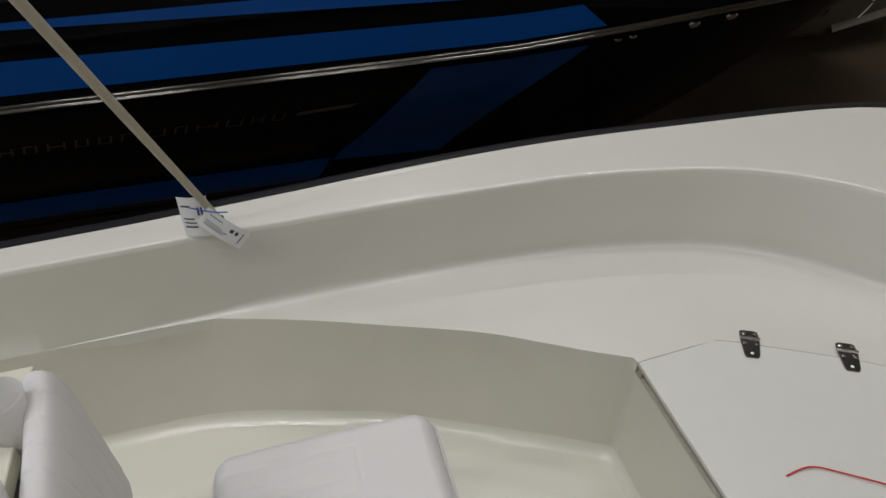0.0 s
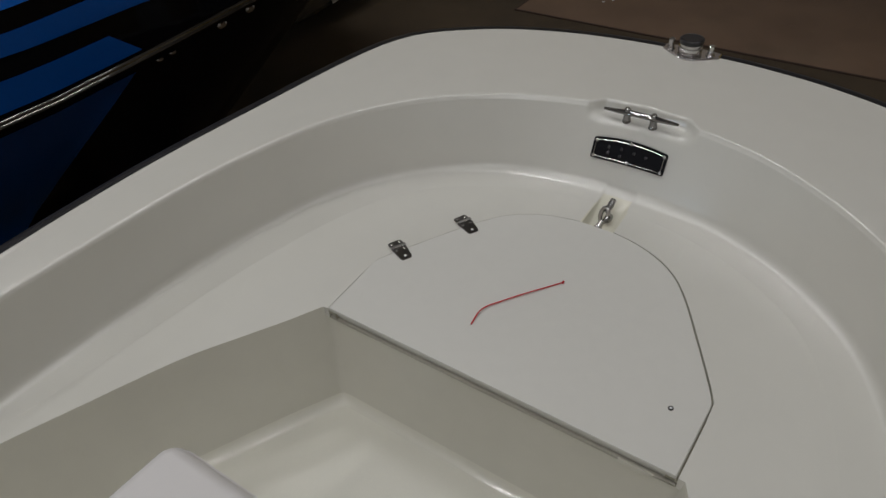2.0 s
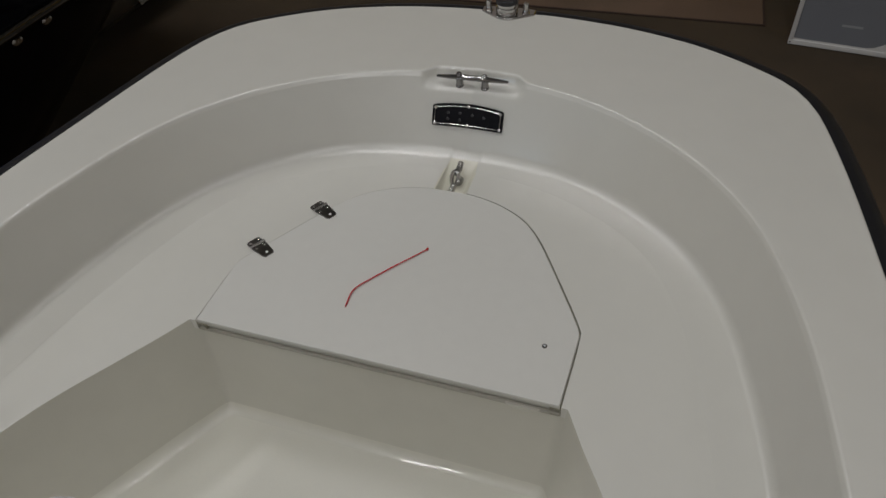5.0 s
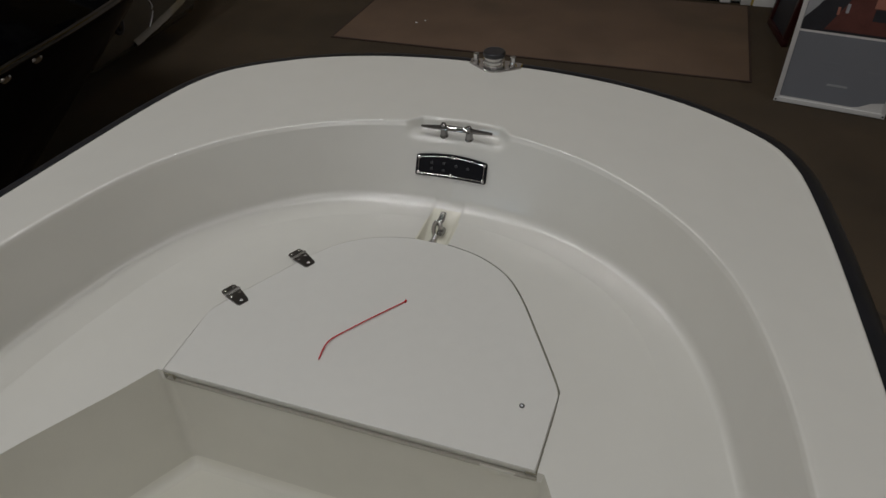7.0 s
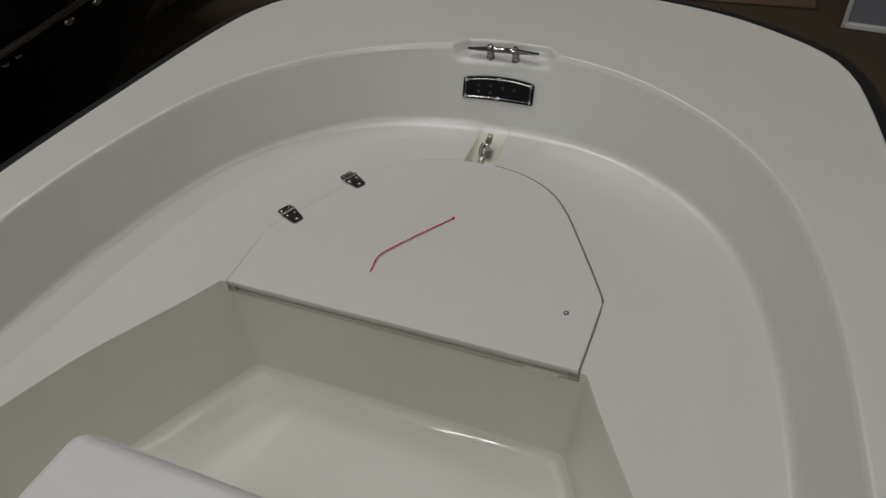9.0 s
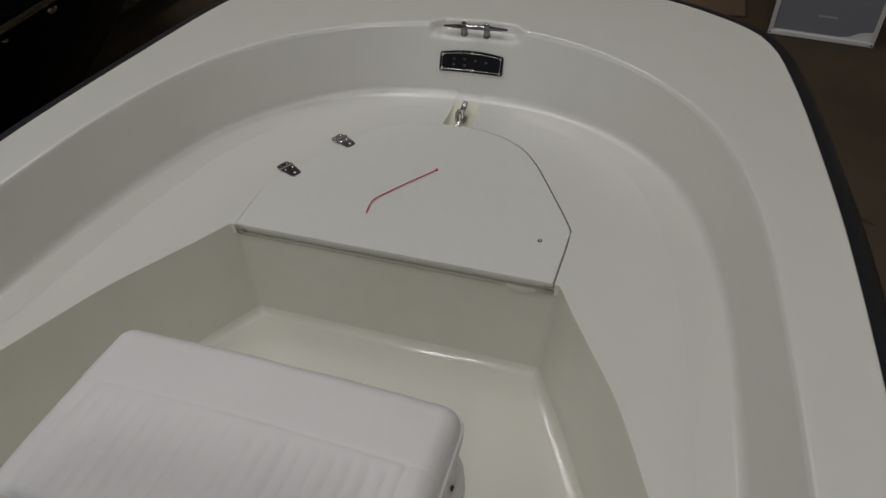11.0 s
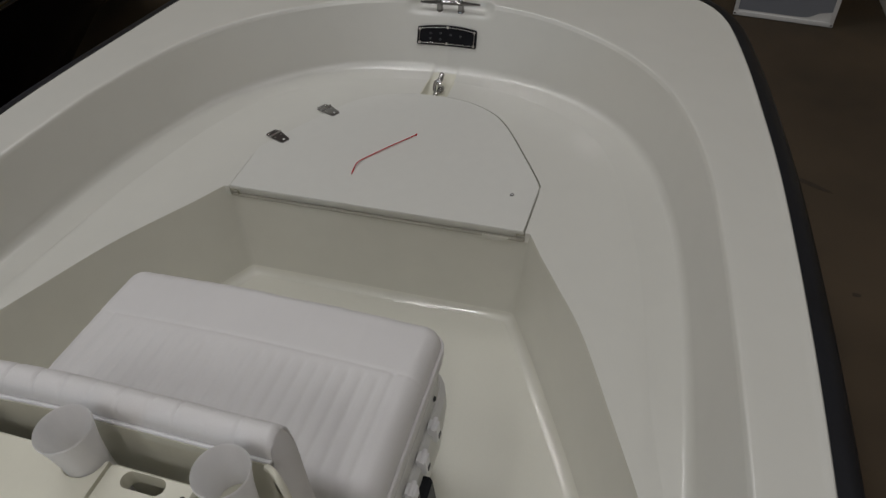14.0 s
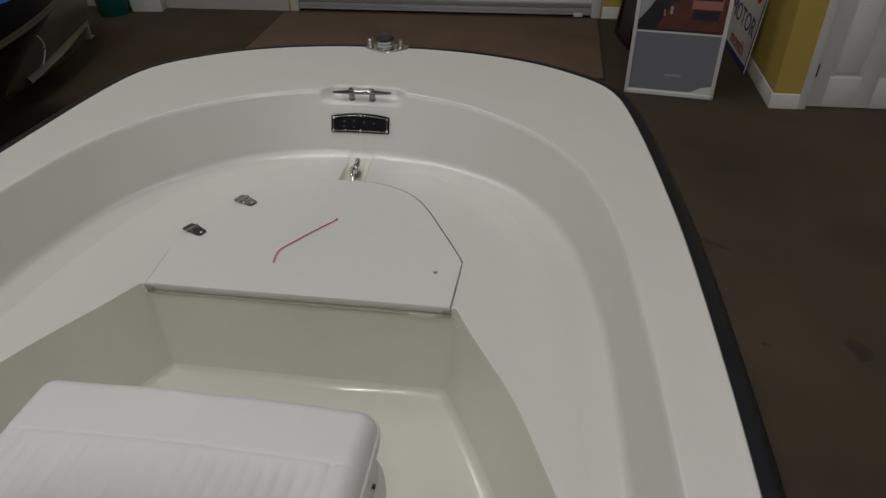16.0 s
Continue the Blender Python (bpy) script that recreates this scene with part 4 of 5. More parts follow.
gaps = [(DX0 + 0.115, -0.055), (0.055, DX1 - 0.115)]
for z0, z1 in rails:
    for a, b in gaps:
        part("rail", box(a, 0.0065, z0, b, 0.019, z1, 0.002), TRIM, door)
for (z0, z1) in ((0.235, 0.86), (1.02, 1.60), (1.70, 1.92)):
    for a, b in gaps:
        part("panel", box(a + 0.028, 0.010, z0 + 0.03, b - 0.028, 0.020, z1 - 0.03, 0.007), TRIM, door)
for a, b in ((DX0 - 0.062, DX0 - 0.004), (DX1 + 0.004, DX1 + 0.062)):
    part("casing", box(a, -0.038, 0.0, b, -0.0205, 2.10, 0.004), TRIM, door)
    part("jamb", box(min(a + 0.045, b - 0.005) if a < 0 else a - 0.004, -0.020, 0.0, b if a < 0 else a + 0.012, 0.12, 2.06), TRIM, door)
part("casing", box(DX0 - 0.062, -0.038, 2.102, DX1 + 0.062, -0.0205, 2.165, 0.004), TRIM, door)
for z in (0.27, 1.05, 1.80):
    part("hinge", box(DX0 - 0.008, -0.034, z - 0.02, DX0 + 0.008, 0.006, z + 0.075, 0.003), BLACKP, door, "dark steel hinge")
part("knob", lathe([(0.012, 0), (0.012, 0.03), (0.026, 0.045), (0.026, 0.06), (0.012, 0.07)], 20, pose(DX1 - 0.06, 0.004, 0.96, 90, 0, 0)), STEEL, door, "steel knob")

# roller door
shutter = thing("roller_door", (0, 0, 0), "closed ribbed grey metal roller door", "roller door")
shutter["kind"] = "structure"
PITCH, z = 0.085, 0.075
while z < 2.70:
    prof = [(5.862 - 0.017 * math.sin(math.pi * k / 8) ** 0.8, z + PITCH * k / 8) for k in range(9)]
    bm = bmesh.new()
    loft(bm, [[(-2.06, y, h) for y, h in prof], [(1.02, y, h) for y, h in prof]])
    part("slat", bm, SHUTTER, shutter, "", 50)
    z += PITCH
part("bottom_bar", box(-2.06, 5.825, 0.012, 1.02, 5.868, 0.074, 0.006), SHUTTER, shutter, "grey metal bottom bar")
part("bottom_seal", box(-2.06, 5.83, 0.0, 1.02, 5.86, 0.012), RUBBER, shutter, "black rubber seal")
part("bottom_lip", box(-2.06, 5.800, 0.026, 1.02, 5.826, 0.034, 0.002), SHUTTER, shutter)
part("lock_bracket", box(0.84, 5.765, 0.014, 0.93, 5.80, 0.052, 0.006), TRIM, shutter, "pale lock bracket")
for x0, x1 in ((-2.14, -2.055), (1.015, 1.10)):
    part("guide", box(x0, 5.785, 0.0, x1, 5.90, 2.72, 0.005), TRIM, shutter, "pale metal guide rail")

mat_ = thing("floor_mat", (0, 0, 0), "tan carpet mat with dark bound edge before the roller door", "mat")
MX0, MX1, MY0, MY1 = -2.21, 1.09, 4.19, 5.74
part("mat_surface", box(MX0 + 0.016, MY0 + 0.016, 0.0, MX1 - 0.016, MY1, 0.009, 0.002), MATM, mat_)
for b in (box(MX0, MY0, 0.0, MX1, MY0 + 0.017, 0.0105, 0.002), box(MX0, MY0 + 0.017, 0.0, MX0 + 0.017, MY1, 0.0105, 0.002), box(MX1 - 0.017, MY0 + 0.017, 0.0, MX1, MY1, 0.0105, 0.002)):
    part("binding", b, BINDING, mat_, "dark bound edge")
for x, y, r in ((-1.62, 4.66, 0.012), (-1.56, 4.72, 0.009)):
    tagged(mesh_object("paper_scrap", prism([(r * math.cos(a) * (1 + 0.4 * math.sin(3 * a)), r * math.sin(a)) for a in np.linspace(0, 2 * math.pi, 9)[:-1]], 0.009, 0.011, 0.0, pose(x, y, 0)), PAPER), "tiny white paper scrap lying on the mat", "scrap")
for x, y, sx, sy, r in ((2.066, 1.177, 0.045, 0.085, 25), (1.664, 1.168, 0.018, 0.014, 0), (1.55, 1.95, 0.10, 0.02, -30)):
    pts = [(sx * math.cos(a) * (1 + 0.25 * math.sin(3 * a + x)), sy * math.sin(a) * (1 + 0.2 * math.cos(2 * a))) for a in np.linspace(0, 2 * math.pi, 20)[:-1]]
    tagged(mesh_object("carpet_stain", prism(pts, 0.0, 0.0012, 0.0, pose(x, y, 0, 0, 0, r)), STAIN), "dark stain in the brown carpet", "stain", kind="stuff")

# standing poster board
poster = thing("poster_board", (0, 0, 0), "white framed poster board with grey lower panel, standing on the carpet", "poster board")
sm = pose(1.222, 3.958, 0.006, 0, 0, math.degrees(math.atan2(-0.098, 0.65))) @ pose(0, 0, 0, -3, 0, 0)


def on_board(x0, z0, x1, z1, d0, d1, bevel=0.0):
    return moved(box(x0, -d1, z0, x1, -d0, z1, bevel), sm)


PW, PH = 0.662, 1.55
part("board", on_board(0, 0, PW, PH, -0.012, 0.0), TRIM, poster)
for b in ((0, 0, PW, 0.03), (0, PH - 0.03, PW, PH)):
    part("frame_rail", on_board(*b, 0.0, 0.012, 0.002), TRIM, poster)
for b in ((0, 0.03, 0.028, PH - 0.03), (PW - 0.028, 0.03, PW, PH - 0.03)):
    part("frame_stile", on_board(*b, 0.0, 0.012, 0.002), TRIM, poster)
bm = prism([(0.028, 0.042), (0.46, 0.042), (0.50, 0.05), (0.56, 0.085), (0.634, 0.10), (0.634, 0.475), (0.028, 0.475)], 0, 0.002, 0.0)
part("grey_panel", moved(bm, sm @ pose(0, 0, 0, 90, 0, 0)), GREYPRINT, poster, "grey printed panel")
part("photo", on_board(0.028, 0.49, PW - 0.028, PH - 0.03, 0.0, 0.002), DARKPRINT, poster, "dark printed picture")
bm = prism([(0.16, 0.505), (0.634, 0.505), (0.634, 0.76), (0.52, 0.74), (0.36, 0.73), (0.26, 0.70)], 0, 0.0035, 0.0)
part("picture_floor", moved(bm, sm @ pose(0, 0, 0, 90, 0, 0)), REDPRINT, poster, "red-brown area of the picture")
bm = prism([(0.03, 0.56), (0.09, 0.64), (0.17, 0.78), (0.19, 0.98), (0.03, 0.98)], 0, 0.0038, 0.0)
part("picture_wall", moved(bm, sm @ pose(0, 0, 0, 90, 0, 0)), PALEPRINT, poster, "pale area of the picture")
for b, mt in (((0.19, 0.735, 0.37, 0.98), GREYPRINT), ((0.40, 0.585, 0.585, 0.655), DARKPRINT), ((0.39, 0.66, 0.60, 0.72), PINKPRINT), ((0.40, 0.725, 0.59, 0.98), DARKPRINT), ((0.385, 0.72, 0.398, 0.98), PINKPRINT), ((0.592, 0.72, 0.605, 0.98), PINKPRINT), ((0.20, 0.60, 0.215, 0.645), PINKPRINT), ((0.245, 0.615, 0.262, 0.67), PALEPRINT)):
    part("picture_shape", on_board(*b, 0.0, 0.0045), mt, poster)
for b in ((0.28, 0.155, 0.40, 0.168), (0.47, 0.27, 0.56, 0.28), (0.13, 0.30, 0.31, 0.306), (0.13, 0.285, 0.29, 0.291), (0.13, 0.27, 0.31, 0.276)):
    part("print_bar", on_board(*b, 0.0, 0.0035), PALEPRINT if b[0] == 0.28 else GREYPRINT, poster)
for x in (0.012, PW - 0.012):
    part("corner_screw", on_board(x - 0.005, 0.010, x + 0.005, 0.020, 0.011, 0.015), BLACKP, poster)
part("strut", moved(box(0.25, 0.012, 0.0, 0.41, 0.03, 1.2), sm), TRIM, poster)
part("rear_leg", moved(box(0.30, 0.03, 0.0, 0.36, 0.28, 0.03), sm), TRIM, poster)

# lettered sign leaning on the side wall
sign = thing("leaning_sign", (0, 0, 0), "white sign with red and blue lettering leaning against the wall", "sign")
gm = pose(2.185, 5.28, 0.004, 0, 0, -88) @ pose(0, 0, 0, -4, 0, 0)
SW, SH = 0.86, 1.22
part("panel", moved(box(0, -0.0, 0, SW, 0.010, SH), gm), TRIM, sign)
for b in ((0.0, 0.0, SW, 0.055), (0.0, SH - 0.05, SW, SH), (0.0, 0.055, 0.02, SH - 0.05), (SW - 0.02, 0.055, SW, SH - 0.05)):
    part("border", moved(box(b[0], -0.002, b[1], b[2], 0.0, b[3]), gm), NAVY, sign, "navy border")


def lettering(body, size, x, z, mt, parent):
    cu = bpy.data.curves.new("letters", "FONT")
    cu.body, cu.size, cu.extrude, cu.align_x = body, size, 0.001, "RIGHT"
    tmp = bpy.data.objects.new("letters", cu)
    scene.collection.objects.link(tmp)
    bpy.context.view_layer.update()
    me = bpy.data.meshes.new_from_object(tmp)
    bpy.data.objects.remove(tmp)
    me.transform(gm @ pose(x, -0.003, z, 90, 0, 0))
    me.materials.append(mt)
    ob = new("lettering", me)
    ob.parent = parent
    return ob


lettering("MOTOR", 0.20, 0.80, 0.275, NAVY, sign)
lettering("month", 0.16, 0.70, 0.085, REDTEXT, sign)
lettering("00", 0.40, 0.80, 0.53, REDTEXT, sign)

# maroon frame leaning by the roller door
frame_ = thing("maroon_picture", (0, 0, 0), "dark maroon framed picture leaning beside the roller door", "picture frame")
fm = pose(1.245, 5.40, 0.0, 0, 0, -80) @ pose(0, 0, 0, -6, 0, 0)
for b in ((0.0, 0.0, 0.5, 0.05), (0.0, 0.75, 0.5, 0.80), (0.0, 0.05, 0.05, 0.75), (0.45, 0.05, 0.5, 0.75)):
    part("frame_bar", moved(box(b[0], -0.022, b[1], b[2], 0.02, b[3], 0.005), fm), MAROON, frame_)
part("picture", moved(box(0.05, -0.004, 0.05, 0.45, 0.01, 0.75), fm), DARKPRINT, frame_)

# cream bar on the carpet beside the boat
bar = thing("floor_beam", (0, 0, 0), "beige painted beam with dark underside lying on the carpet", "beam")
ang = math.degrees(math.atan2(0.22, 0.366))
bmx = pose(1.985, 0.262, 0.0, 0, 0, ang)
part("beam", moved(box(-0.62, -0.045, 0.016, 1.1, 0.035, 0.085, 0.008), bmx), POLE, bar)
part("lip", moved(box(-0.62, 0.0352, 0.040, 1.1, 0.046, 0.062, 0.003), bmx), POLE, bar)
part("skid", moved(box(-0.62, -0.052, 0.0, 1.1, 0.03, 0.0155), bmx), RUBBER, bar, "black rubber strip")

# ---- the black and blue boat ----
XC = -3.10
RAIL2 = [(-1.95, -4.0), (-1.95, -2.5), (-1.95, -1.2), (-1.95, 0.2), (-1.955, 1.0), (-1.985, 1.6), (-2.06, 2.05), (-2.19, 2.40), (-2.42, 2.72), (-2.72, 2.92), (-3.10, 3.0)]
R2 = spline(RAIL2, 110)
BOW = [(0.36, 0.955), (0.20, 0.985), (0.03, 1.0), (0.0, 1.0), (-0.12, 0.985), (-0.28, 0.97), (-0.44, 0.95), (-0.56, 0.93), (-0.70, 0.85), (-0.82, 0.50), (-0.95, 0.10)]
MIDDLE = [(0.36, 0.955), (0.20, 0.985), (0.03, 1.0), (0.0, 1.0), (-0.12, 0.945), (-0.28, 0.86), (-0.44, 0.76), (-0.56, 0.67), (-0.70, 0.62), (-0.82, 0.54), (-0.95, 0.15)]


def hull_point(i, z, d=0.0):
    """A place on the starboard side, at rail station i (may be a fraction) and height z over the deck of the white boat."""
    x, y = (np.interp(i, range(len(R2)), R2[:, k]) for k in (0, 1))
    a, b = (float(np.interp(z, [p[0] for p in s][::-1], [p[1] for p in s][::-1])) for s in (MIDDLE, BOW))
    w = min(1.0, max(0.0, (y - 0.3) / 0.8))
    k = a + (b - a) * w * w * (3 - 2 * w)
    run = max(0.0, (y - 0.2) / 2.8)
    back = (2.2 * max(0.0, -z) + 0.15 * max(0.0, z)) * run
    k2 = k - 0.2 * max(0.0, -z) * run ** 1.3
    low = min(1.0, max(0.0, (y - 0.7) / 1.3))
    top = z * (1 - 0.62 * low * low * (3 - 2 * low)) if z > 0.05 else z
    tilt = -0.027 * (max(-2.2, min(0.3, y)) + 0.55) * (1 - min(1.0, max(0.0, (y - 0.3) / 0.9)))
    return (XC + (x - XC) * k2 + d, y - back, DECK + top + 0.05 * run * run + tilt)


def station(y):
    return float(np.interp(y, R2[:, 1], range(len(R2))))


blue_boat = thing("speedboat", (0, 0, 0), "glossy black speedboat with blue stripes and bright rub rail", "boat")
idx = np.linspace(0, len(R2) - 1, 110)
starboard = [[hull_point(i, z) for i in idx] for z in (-0.95, -0.90, -0.86, -0.82, -0.76, -0.70, -0.63, -0.56, -0.50, -0.44, -0.36, -0.28, -0.2, -0.12, -0.06, 0.0, 0.03, 0.10, 0.20, 0.28, 0.33)]
flip = lambda row: [(2 * XC - x, y, z) for x, y, z in row]
keel = [(XC, y - 0.05, z - 0.01) for x, y, z in starboard[0]]
bm = bmesh.new()
loft(bm, [keel] + starboard)
part("hull_side", bm, BLACKHULL, blue_boat, "glossy black hull side", 40)
bm = bmesh.new()
loft(bm, [flip(keel)] + [flip(r) for r in starboard])
part("hull_side", bm, BLACKHULL, blue_boat, "glossy black hull side", 40)
bm = bmesh.new()
tops = [starboard[-1], [(x - 0.03, y - 0.015, z + 0.012) for x, y, z in starboard[-1]], [(x - 0.075, y - 0.05, z + 0.012) for x, y, z in starboard[-1]]]
n_dash = int(station(0.35) * 109 / (len(R2) - 1))
loft(bm, [t[n_dash - 1:] for t in tops])
part("gunwale_cap", bm, BLUE, blue_boat, "blue gunwale cap", 40)
bm = bmesh.new()
loft(bm, [t[:n_dash] for t in tops])
part("gunwale_cap", bm, BLACKHULL, blue_boat, "black gunwale cap", 40)
bm = bmesh.new()
well = [tops[-1], [(x - 0.03, max(-3.97, y - 0.02), z - 0.10) for x, y, z in tops[-1]], [(x - 0.18, max(-3.97, y - 0.12), z - 0.16) for x, y, z in tops[-1]], [(XC, max(-3.97, y - 0.3), z - 0.20) for x, y, z in tops[-1]]]
loft(bm, well + [flip(r) for r in well[-2::-1]])
part("cockpit_liner", bm, GEL, blue_boat, "white cockpit liner", 40)
bm = bmesh.new()
loft(bm, [[(x - 0.002, y, z + 0.004) for x, y, z in tops[-1][:n_dash]], [(x - 0.20, y, z + 0.03) for x, y, z in tops[-1][:n_dash]], [(x - 0.34, y, z + 0.02) for x, y, z in tops[-1][:n_dash]]])
part("side_deck", bm, BLACKHULL, blue_boat, "glossy black side deck", 40)
bm = bmesh.new()
loft(bm, [flip(t) for t in tops])
part("gunwale_cap", bm, BLUE, blue_boat, "blue gunwale cap", 40)
part("hull_transom", box(-4.2, -4.05, DECK - 0.5, -2.0, -3.98, DECK + 0.3), BLACKHULL, blue_boat)
prof = [(0.0, 0.022), (0.008, 0.020), (0.013, 0.015), (0.014, 0.009), (0.020, 0.006), (0.023, 0.001), (0.021, -0.005), (0.012, -0.010), (0.0, -0.013)]
bm = bmesh.new()
loft(bm, [[hull_point(i, zz, dd) for i in idx] for dd, zz in prof])
part("rail_strip", bm, ALLOY, blue_boat, "bright metal rub rail", 40)


def stripe(corners, mat, name="stripe", label="", n=24):
    """A patch on the hull between (y, z) corners: lower left, lower right, upper right, upper left."""
    (a, b, c, d) = [np.array(q, float) for q in corners]
    bm = bmesh.new()
    rows = []
    for v in np.linspace(0, 1, 8):
        lo, hi = a + (d - a) * v, b + (c - b) * v
        rows.append([hull_point(station(p[0]), p[1], 0.004) for p in (lo + (hi - lo) * u for u in np.linspace(0, 1, n))])
    loft(bm, rows)
    return part(name, bm, mat, blue_boat, label, 40)


stripe(((-3.9, 0.075), (0.69, 0.032), (0.585, 0.128), (-3.9, 0.20)), BLUE, "blue_stripe", "blue stripe", 40)
stripe(((-0.42, -0.62), (0.10, -0.66), (0.655, -0.045), (-0.02, -0.045)), BLUE, "blue_slash", "blue slanted stripe")
stripe(((-3.9, -0.67), (-0.50, -0.76), (-0.425, -0.60), (-3.9, -0.57)), BLUE, "blue_stripe", "blue stripe", 40)
stripe(((-2.1, 0.277), (0.9, 0.180), (0.9, 0.264), (-2.1, 0.279)), BLUE, "blue_stripe", "blue stripe", 40)
rnd = random.Random(4)
y = -1.62
while y < -0.62:
    w = rnd.choice((0.05, 0.065, 0.08))
    for u in (0.0, w - 0.010):
        stripe(((y + u, -0.238), (y + u + 0.008, -0.238), (y + u + 0.026, -0.192), (y + u + 0.018, -0.192)), LETTER, "letter_bar", "raised dark chrome plain bar", 3)
    z0 = rnd.choice((-0.236, -0.218, -0.198))
    stripe(((y + 0.012, z0), (y + w, z0), (y + w, z0 + 0.006), (y + 0.012, z0 + 0.006)), LETTER, "letter_bar", "raised dark chrome plain bar", 4)
    y += w + 0.03
stripe(((-0.56, -0.222), (-0.34, -0.214), (-0.29, -0.190), (-0.53, -0.198)), LETTER, "emblem_bar", "raised dark plain bar", 6)
for y, zz in ((0.774, -0.042), (0.84, -0.041), (1.122, -0.038), (1.298, -0.034)):
    px = hull_point(station(y), zz, 0.0)
    size = 0.022 if y < 1 else 0.034
    part("hull_fitting", lathe([(size * 0.8, 0), (size * 0.8, 0.006), (size * 0.5, 0.012)], 18, pose(*px, 0, 90, 0) @ Matrix.Diagonal((0.55, 1.0, 1.0, 1.0))), STEEL, blue_boat, "chrome hull fitting")
scr = [(-2.42, -1.55), (-2.35, -1.0), (-2.40, -0.55)]
bm = bmesh.new()
loft(bm, [[(x, y, DECK + 0.36) for x, y in scr], [(x - 0.10, y - 0.10, DECK + 0.70) for x, y in scr]])
loft(bm, [[(x - 0.006, y, DECK + 0.36) for x, y in scr], [(x - 0.106, y - 0.10, DECK + 0.70) for x, y in scr]])
part("windscreen", bm, DARKGLASS, blue_boat, "tinted windscreen")
part("windscreen_frame", tube([(scr[0][0], scr[0][1], DECK + 0.36), (scr[1][0], scr[1][1], DECK + 0.365), (scr[2][0], scr[2][1], DECK + 0.36)], 0.014, 8, 30), BLACKP, blue_boat, "black windscreen frame")
for k in range(3):
    part("windscreen_post", tube([(scr[k][0], scr[k][1], DECK + 0.34), (scr[k][0] - 0.05, scr[k][1] - 0.05, DECK + 0.53), (scr[k][0] - 0.10, scr[k][1] - 0.10, DECK + 0.71)], 0.013, 8, 12), BLACKP, blue_boat, "black windscreen post")
part("bow_rail", tube([(-2.16, 1.55, DECK + 0.345), (-2.20, 1.66, DECK + 0.40), (-2.27, 1.82, DECK + 0.40), (-2.36, 1.95, DECK + 0.35)], 0.011, 10, 30), STEEL, blue_boat, "steel grab rail")

# ---- the bronze boat beyond it ----
bronze = thing("fishing_boat", (0, 0, 0), "dark bronze metal-flake fishing boat on the carpet", "boat")
S3 = spline([(-3.30, 1.6), (-3.33, 2.4), (-3.38, 3.2), (-3.41, 3.9), (-3.43, 4.27)], 60)
sect3 = [(-0.34, 0.07), (-0.10, 0.10), (-0.02, 0.16), (0.005, 0.26), (0.02, 0.46), (0.01, 0.62), (-0.03, 0.80), (-0.07, 0.98)]


def side3(y, z, out=0.0):
    """A place on the side of the bronze boat; its end rakes forward."""
    x = float(np.interp(y, S3[:, 1], S3[:, 0])) + float(np.interp(z, [q[1] for q in sect3], [q[0] for q in sect3]))
    return (x + out, y + 0.6 * (z - 0.48), z)


ys3 = np.linspace(1.6, 4.27, 60)
bm = bmesh.new()
loft(bm, [[side3(y, z) for y in ys3] for z in (0.07, 0.10, 0.13, 0.16, 0.21, 0.26, 0.32, 0.39, 0.46, 0.54, 0.62, 0.71, 0.80, 0.89, 0.98)])
part("hull_side", bm, OLIVE, bronze, "dark bronze hull side", 40)
for y0, z0, y1, z1, depth in ((3.42, 0.185, 4.27, 0.335, 0.055),):
    bm = bmesh.new()
    loft(bm, [[side3(y, z0 + (z1 - z0) * (y - y0) / (y1 - y0) + dz, dd * depth * min(1.0, 0.25 + (y1 - y) / 0.6)) for y in np.linspace(y0, y1, 40)] for dd, dz in ((-0.1, 0.035), (0.55, 0.018), (1.0, 0.0), (0.4, -0.012), (-0.1, -0.022))])
    part("spray_strake", bm, OLIVE, bronze, "moulded bronze strake", 30)
bm = bmesh.new()
bm.faces.new([bm.verts.new(p) for p in [side3(4.27, q[1]) for q in sect3] + [(-5.0, 4.57, 0.98), (-5.0, 4.02, 0.07)]])
part("hull_end", bm, OLIVE, bronze, "dark bronze hull end", 40)
bm = bmesh.new()
loft(bm, [[side3(y, 0.98) for y in ys3], [(x - 0.25, y, z + 0.02) for x, y, z in (side3(y, 0.98) for y in ys3)], [(-5.0, y, 1.0) for y in ys3]])
part("deck", bm, OLIVE, bronze, "dark bronze deck", 40)
part("keel_pad", box(-4.6, 1.8, 0.0, -3.9, 3.7, 0.069, 0.02), RUBBER, bronze, "black pad under the hull")
vx = side3(3.16, 0.42)
part("vent", lathe([(0.085, 0), (0.085, 0.010), (0.074, 0.014), (0.060, 0.006)], 24, pose(*vx, 0, 88, 0) @ Matrix.Diagonal((1.2, 0.7, 1, 1))), BLACKP, bronze, "dark oval vent")
part("vent_bar", box(vx[0] + 0.008, vx[1] - 0.012, 0.35, vx[0] + 0.024, vx[1] + 0.012, 0.49, 0.004), ALLOY, bronze, "bright vent bar")
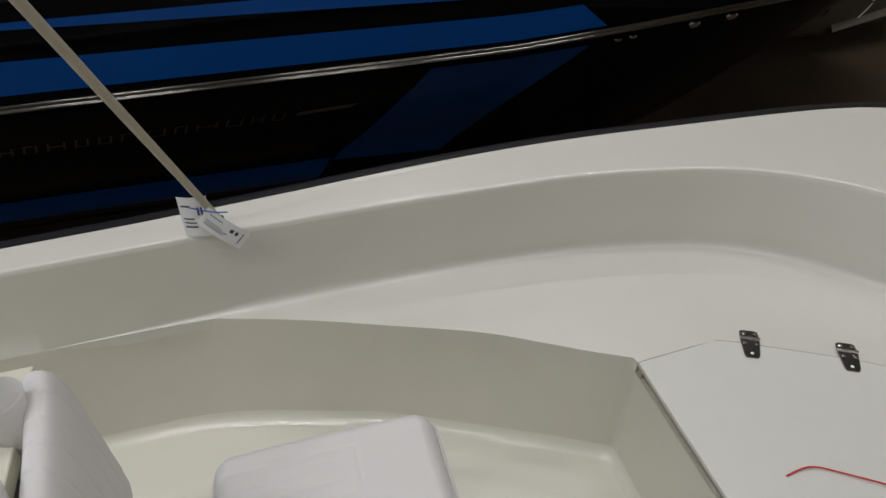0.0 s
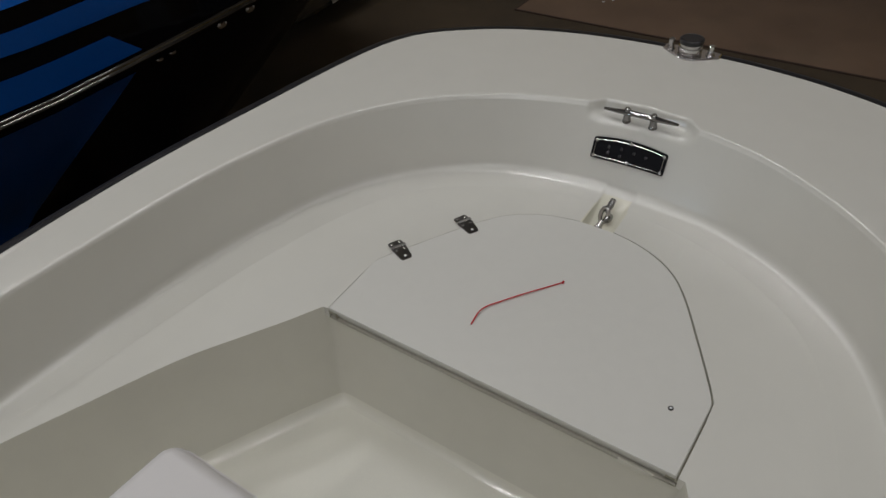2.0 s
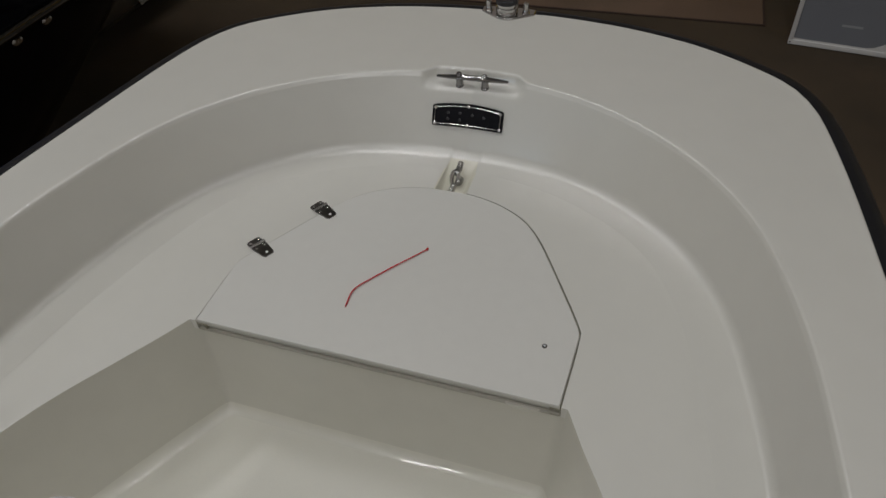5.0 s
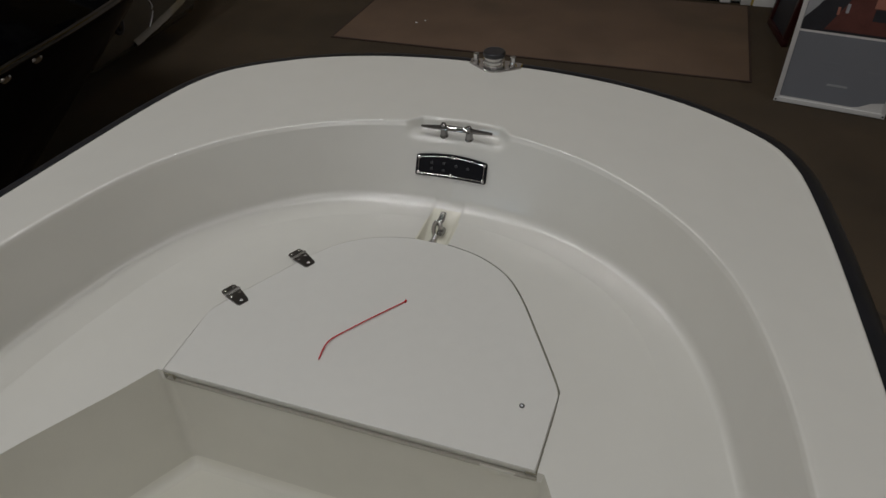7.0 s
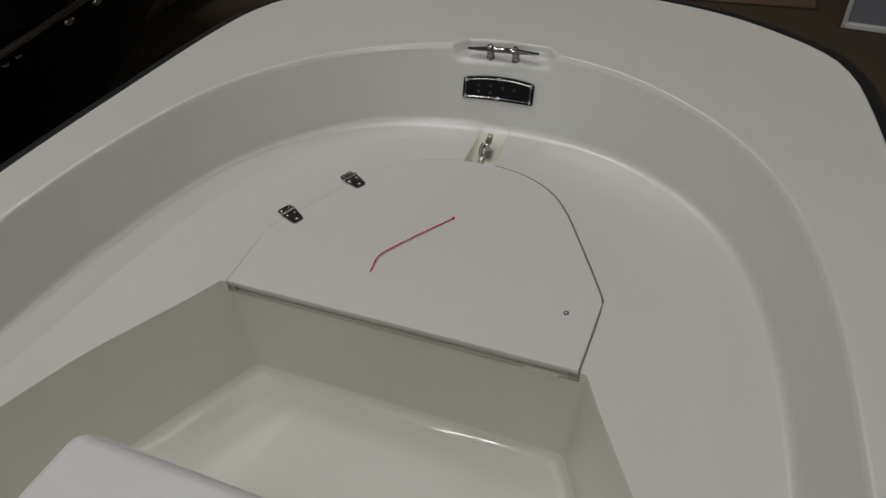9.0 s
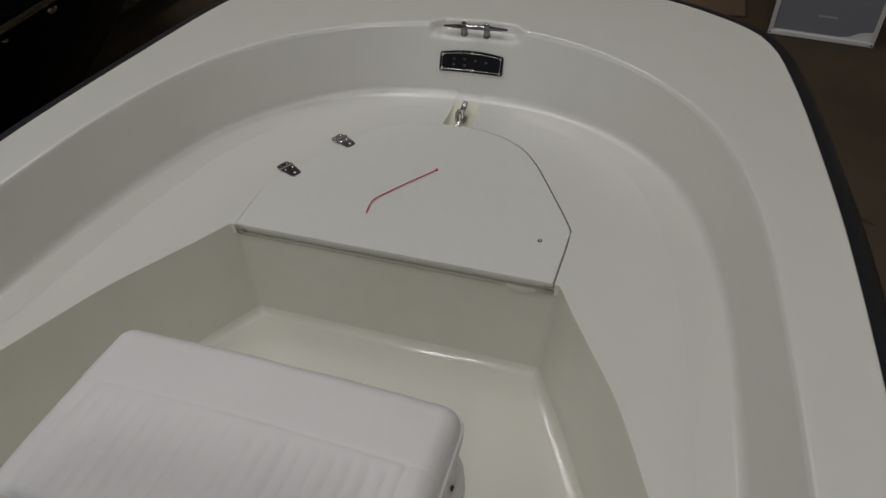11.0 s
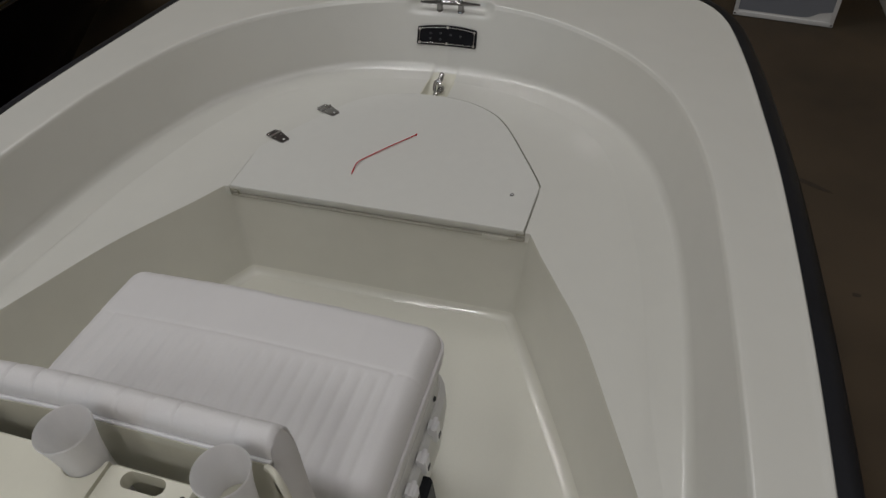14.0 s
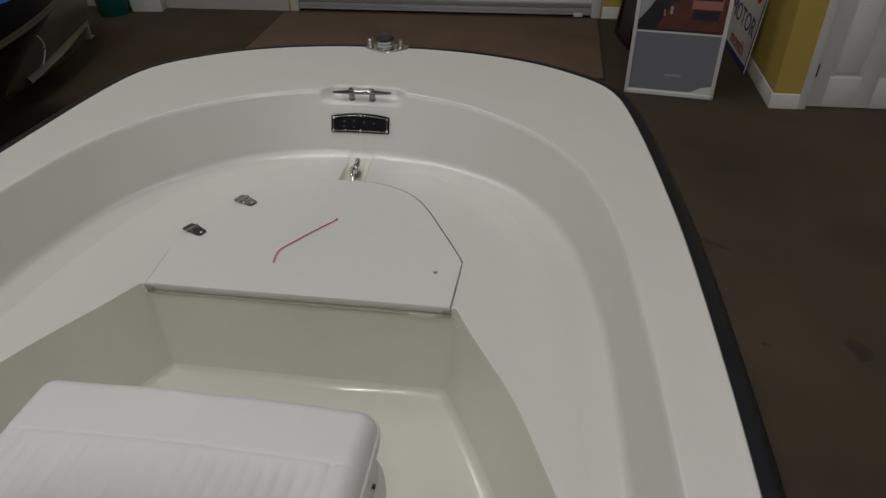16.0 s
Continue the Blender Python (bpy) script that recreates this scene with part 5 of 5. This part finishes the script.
part("cord", tube([side3(3.40, 0.53, 0.006), side3(3.52, 0.46, 0.006), side3(3.60, 0.38, 0.010), side3(3.62, 0.30, 0.006), side3(3.60, 0.20, 0.006)], 0.0045, 6, 30), PLASTIC, bronze, "pale cord")
part("cord_end", lathe([(0.012, 0), (0.014, 0.01), (0.006, 0.02)], 12, pose(*side3(3.60, 0.365), 0, 90, 0)), STEEL, bronze, "small bright snap")

stand = thing("display_stand", (0, 0, 0), "white display stand with a flared edge on the carpet", "display stand")
part("panel", moved(prism([(-0.10, 0), (0.025, 0), (0.050, 0.62), (-0.10, 0.62)], 0, 0.02, 0.001), pose(-3.86, 4.76, 0.004, 90, 0, 8)), TRIM, stand)
part("foot", box(-3.95, 4.74, 0.0, -3.862, 4.84, 0.012, 0.002), TRIM, stand)
bin_ = thing("waste_bin", (0, 0, 0), "teal plastic waste bin by the wall", "bin")
part("body", lathe([(0.15, 0.0), (0.155, 0.01), (0.185, 0.50), (0.195, 0.505), (0.195, 0.53), (0.18, 0.53), (0.145, 0.02)], 32, pose(-4.05, 5.56, 0.0), cap=False), TEAL, bin_)
part("bottom", lathe([(0.15, 0.0), (0.15, 0.012)], 32, pose(-4.05, 5.56, 0.001)), TEAL, bin_)
crate = thing("white_box", (0, 0, 0), "plain white cardboard box on the carpet", "box")
part("body", moved(box(-0.17, -0.06, 0.0, 0.17, 0.06, 0.42, 0.006), pose(-3.72, 5.69, 0.0, 0, 0, 4)), TRIM, crate)
part("flap", moved(box(-0.17, -0.062, 0.42, 0.17, 0.0, 0.424), pose(-3.72, 5.69, 0.0, 0, 0, 4)), TRIM, crate)

# ---- cradles under the boats ----
def cradle(x, ys, top, half):
    for y in ys:
        ob = thing("boat_cradle", (x, y, 0), "black padded boat cradle on the carpet", "cradle", "boat cradles")
        part("beam", box(-half, -0.06, 0.0, half, 0.06, 0.08, 0.006), RUBBER, ob)
        part("post", box(-0.10, -0.05, 0.08, 0.10, 0.05, top, 0.006), RUBBER, ob)


cradle(0.0, (-2.4, -0.6), DECK - 0.735, 0.5)
cradle(XC, (-2.6, -0.4), DECK - 0.962, 0.7)
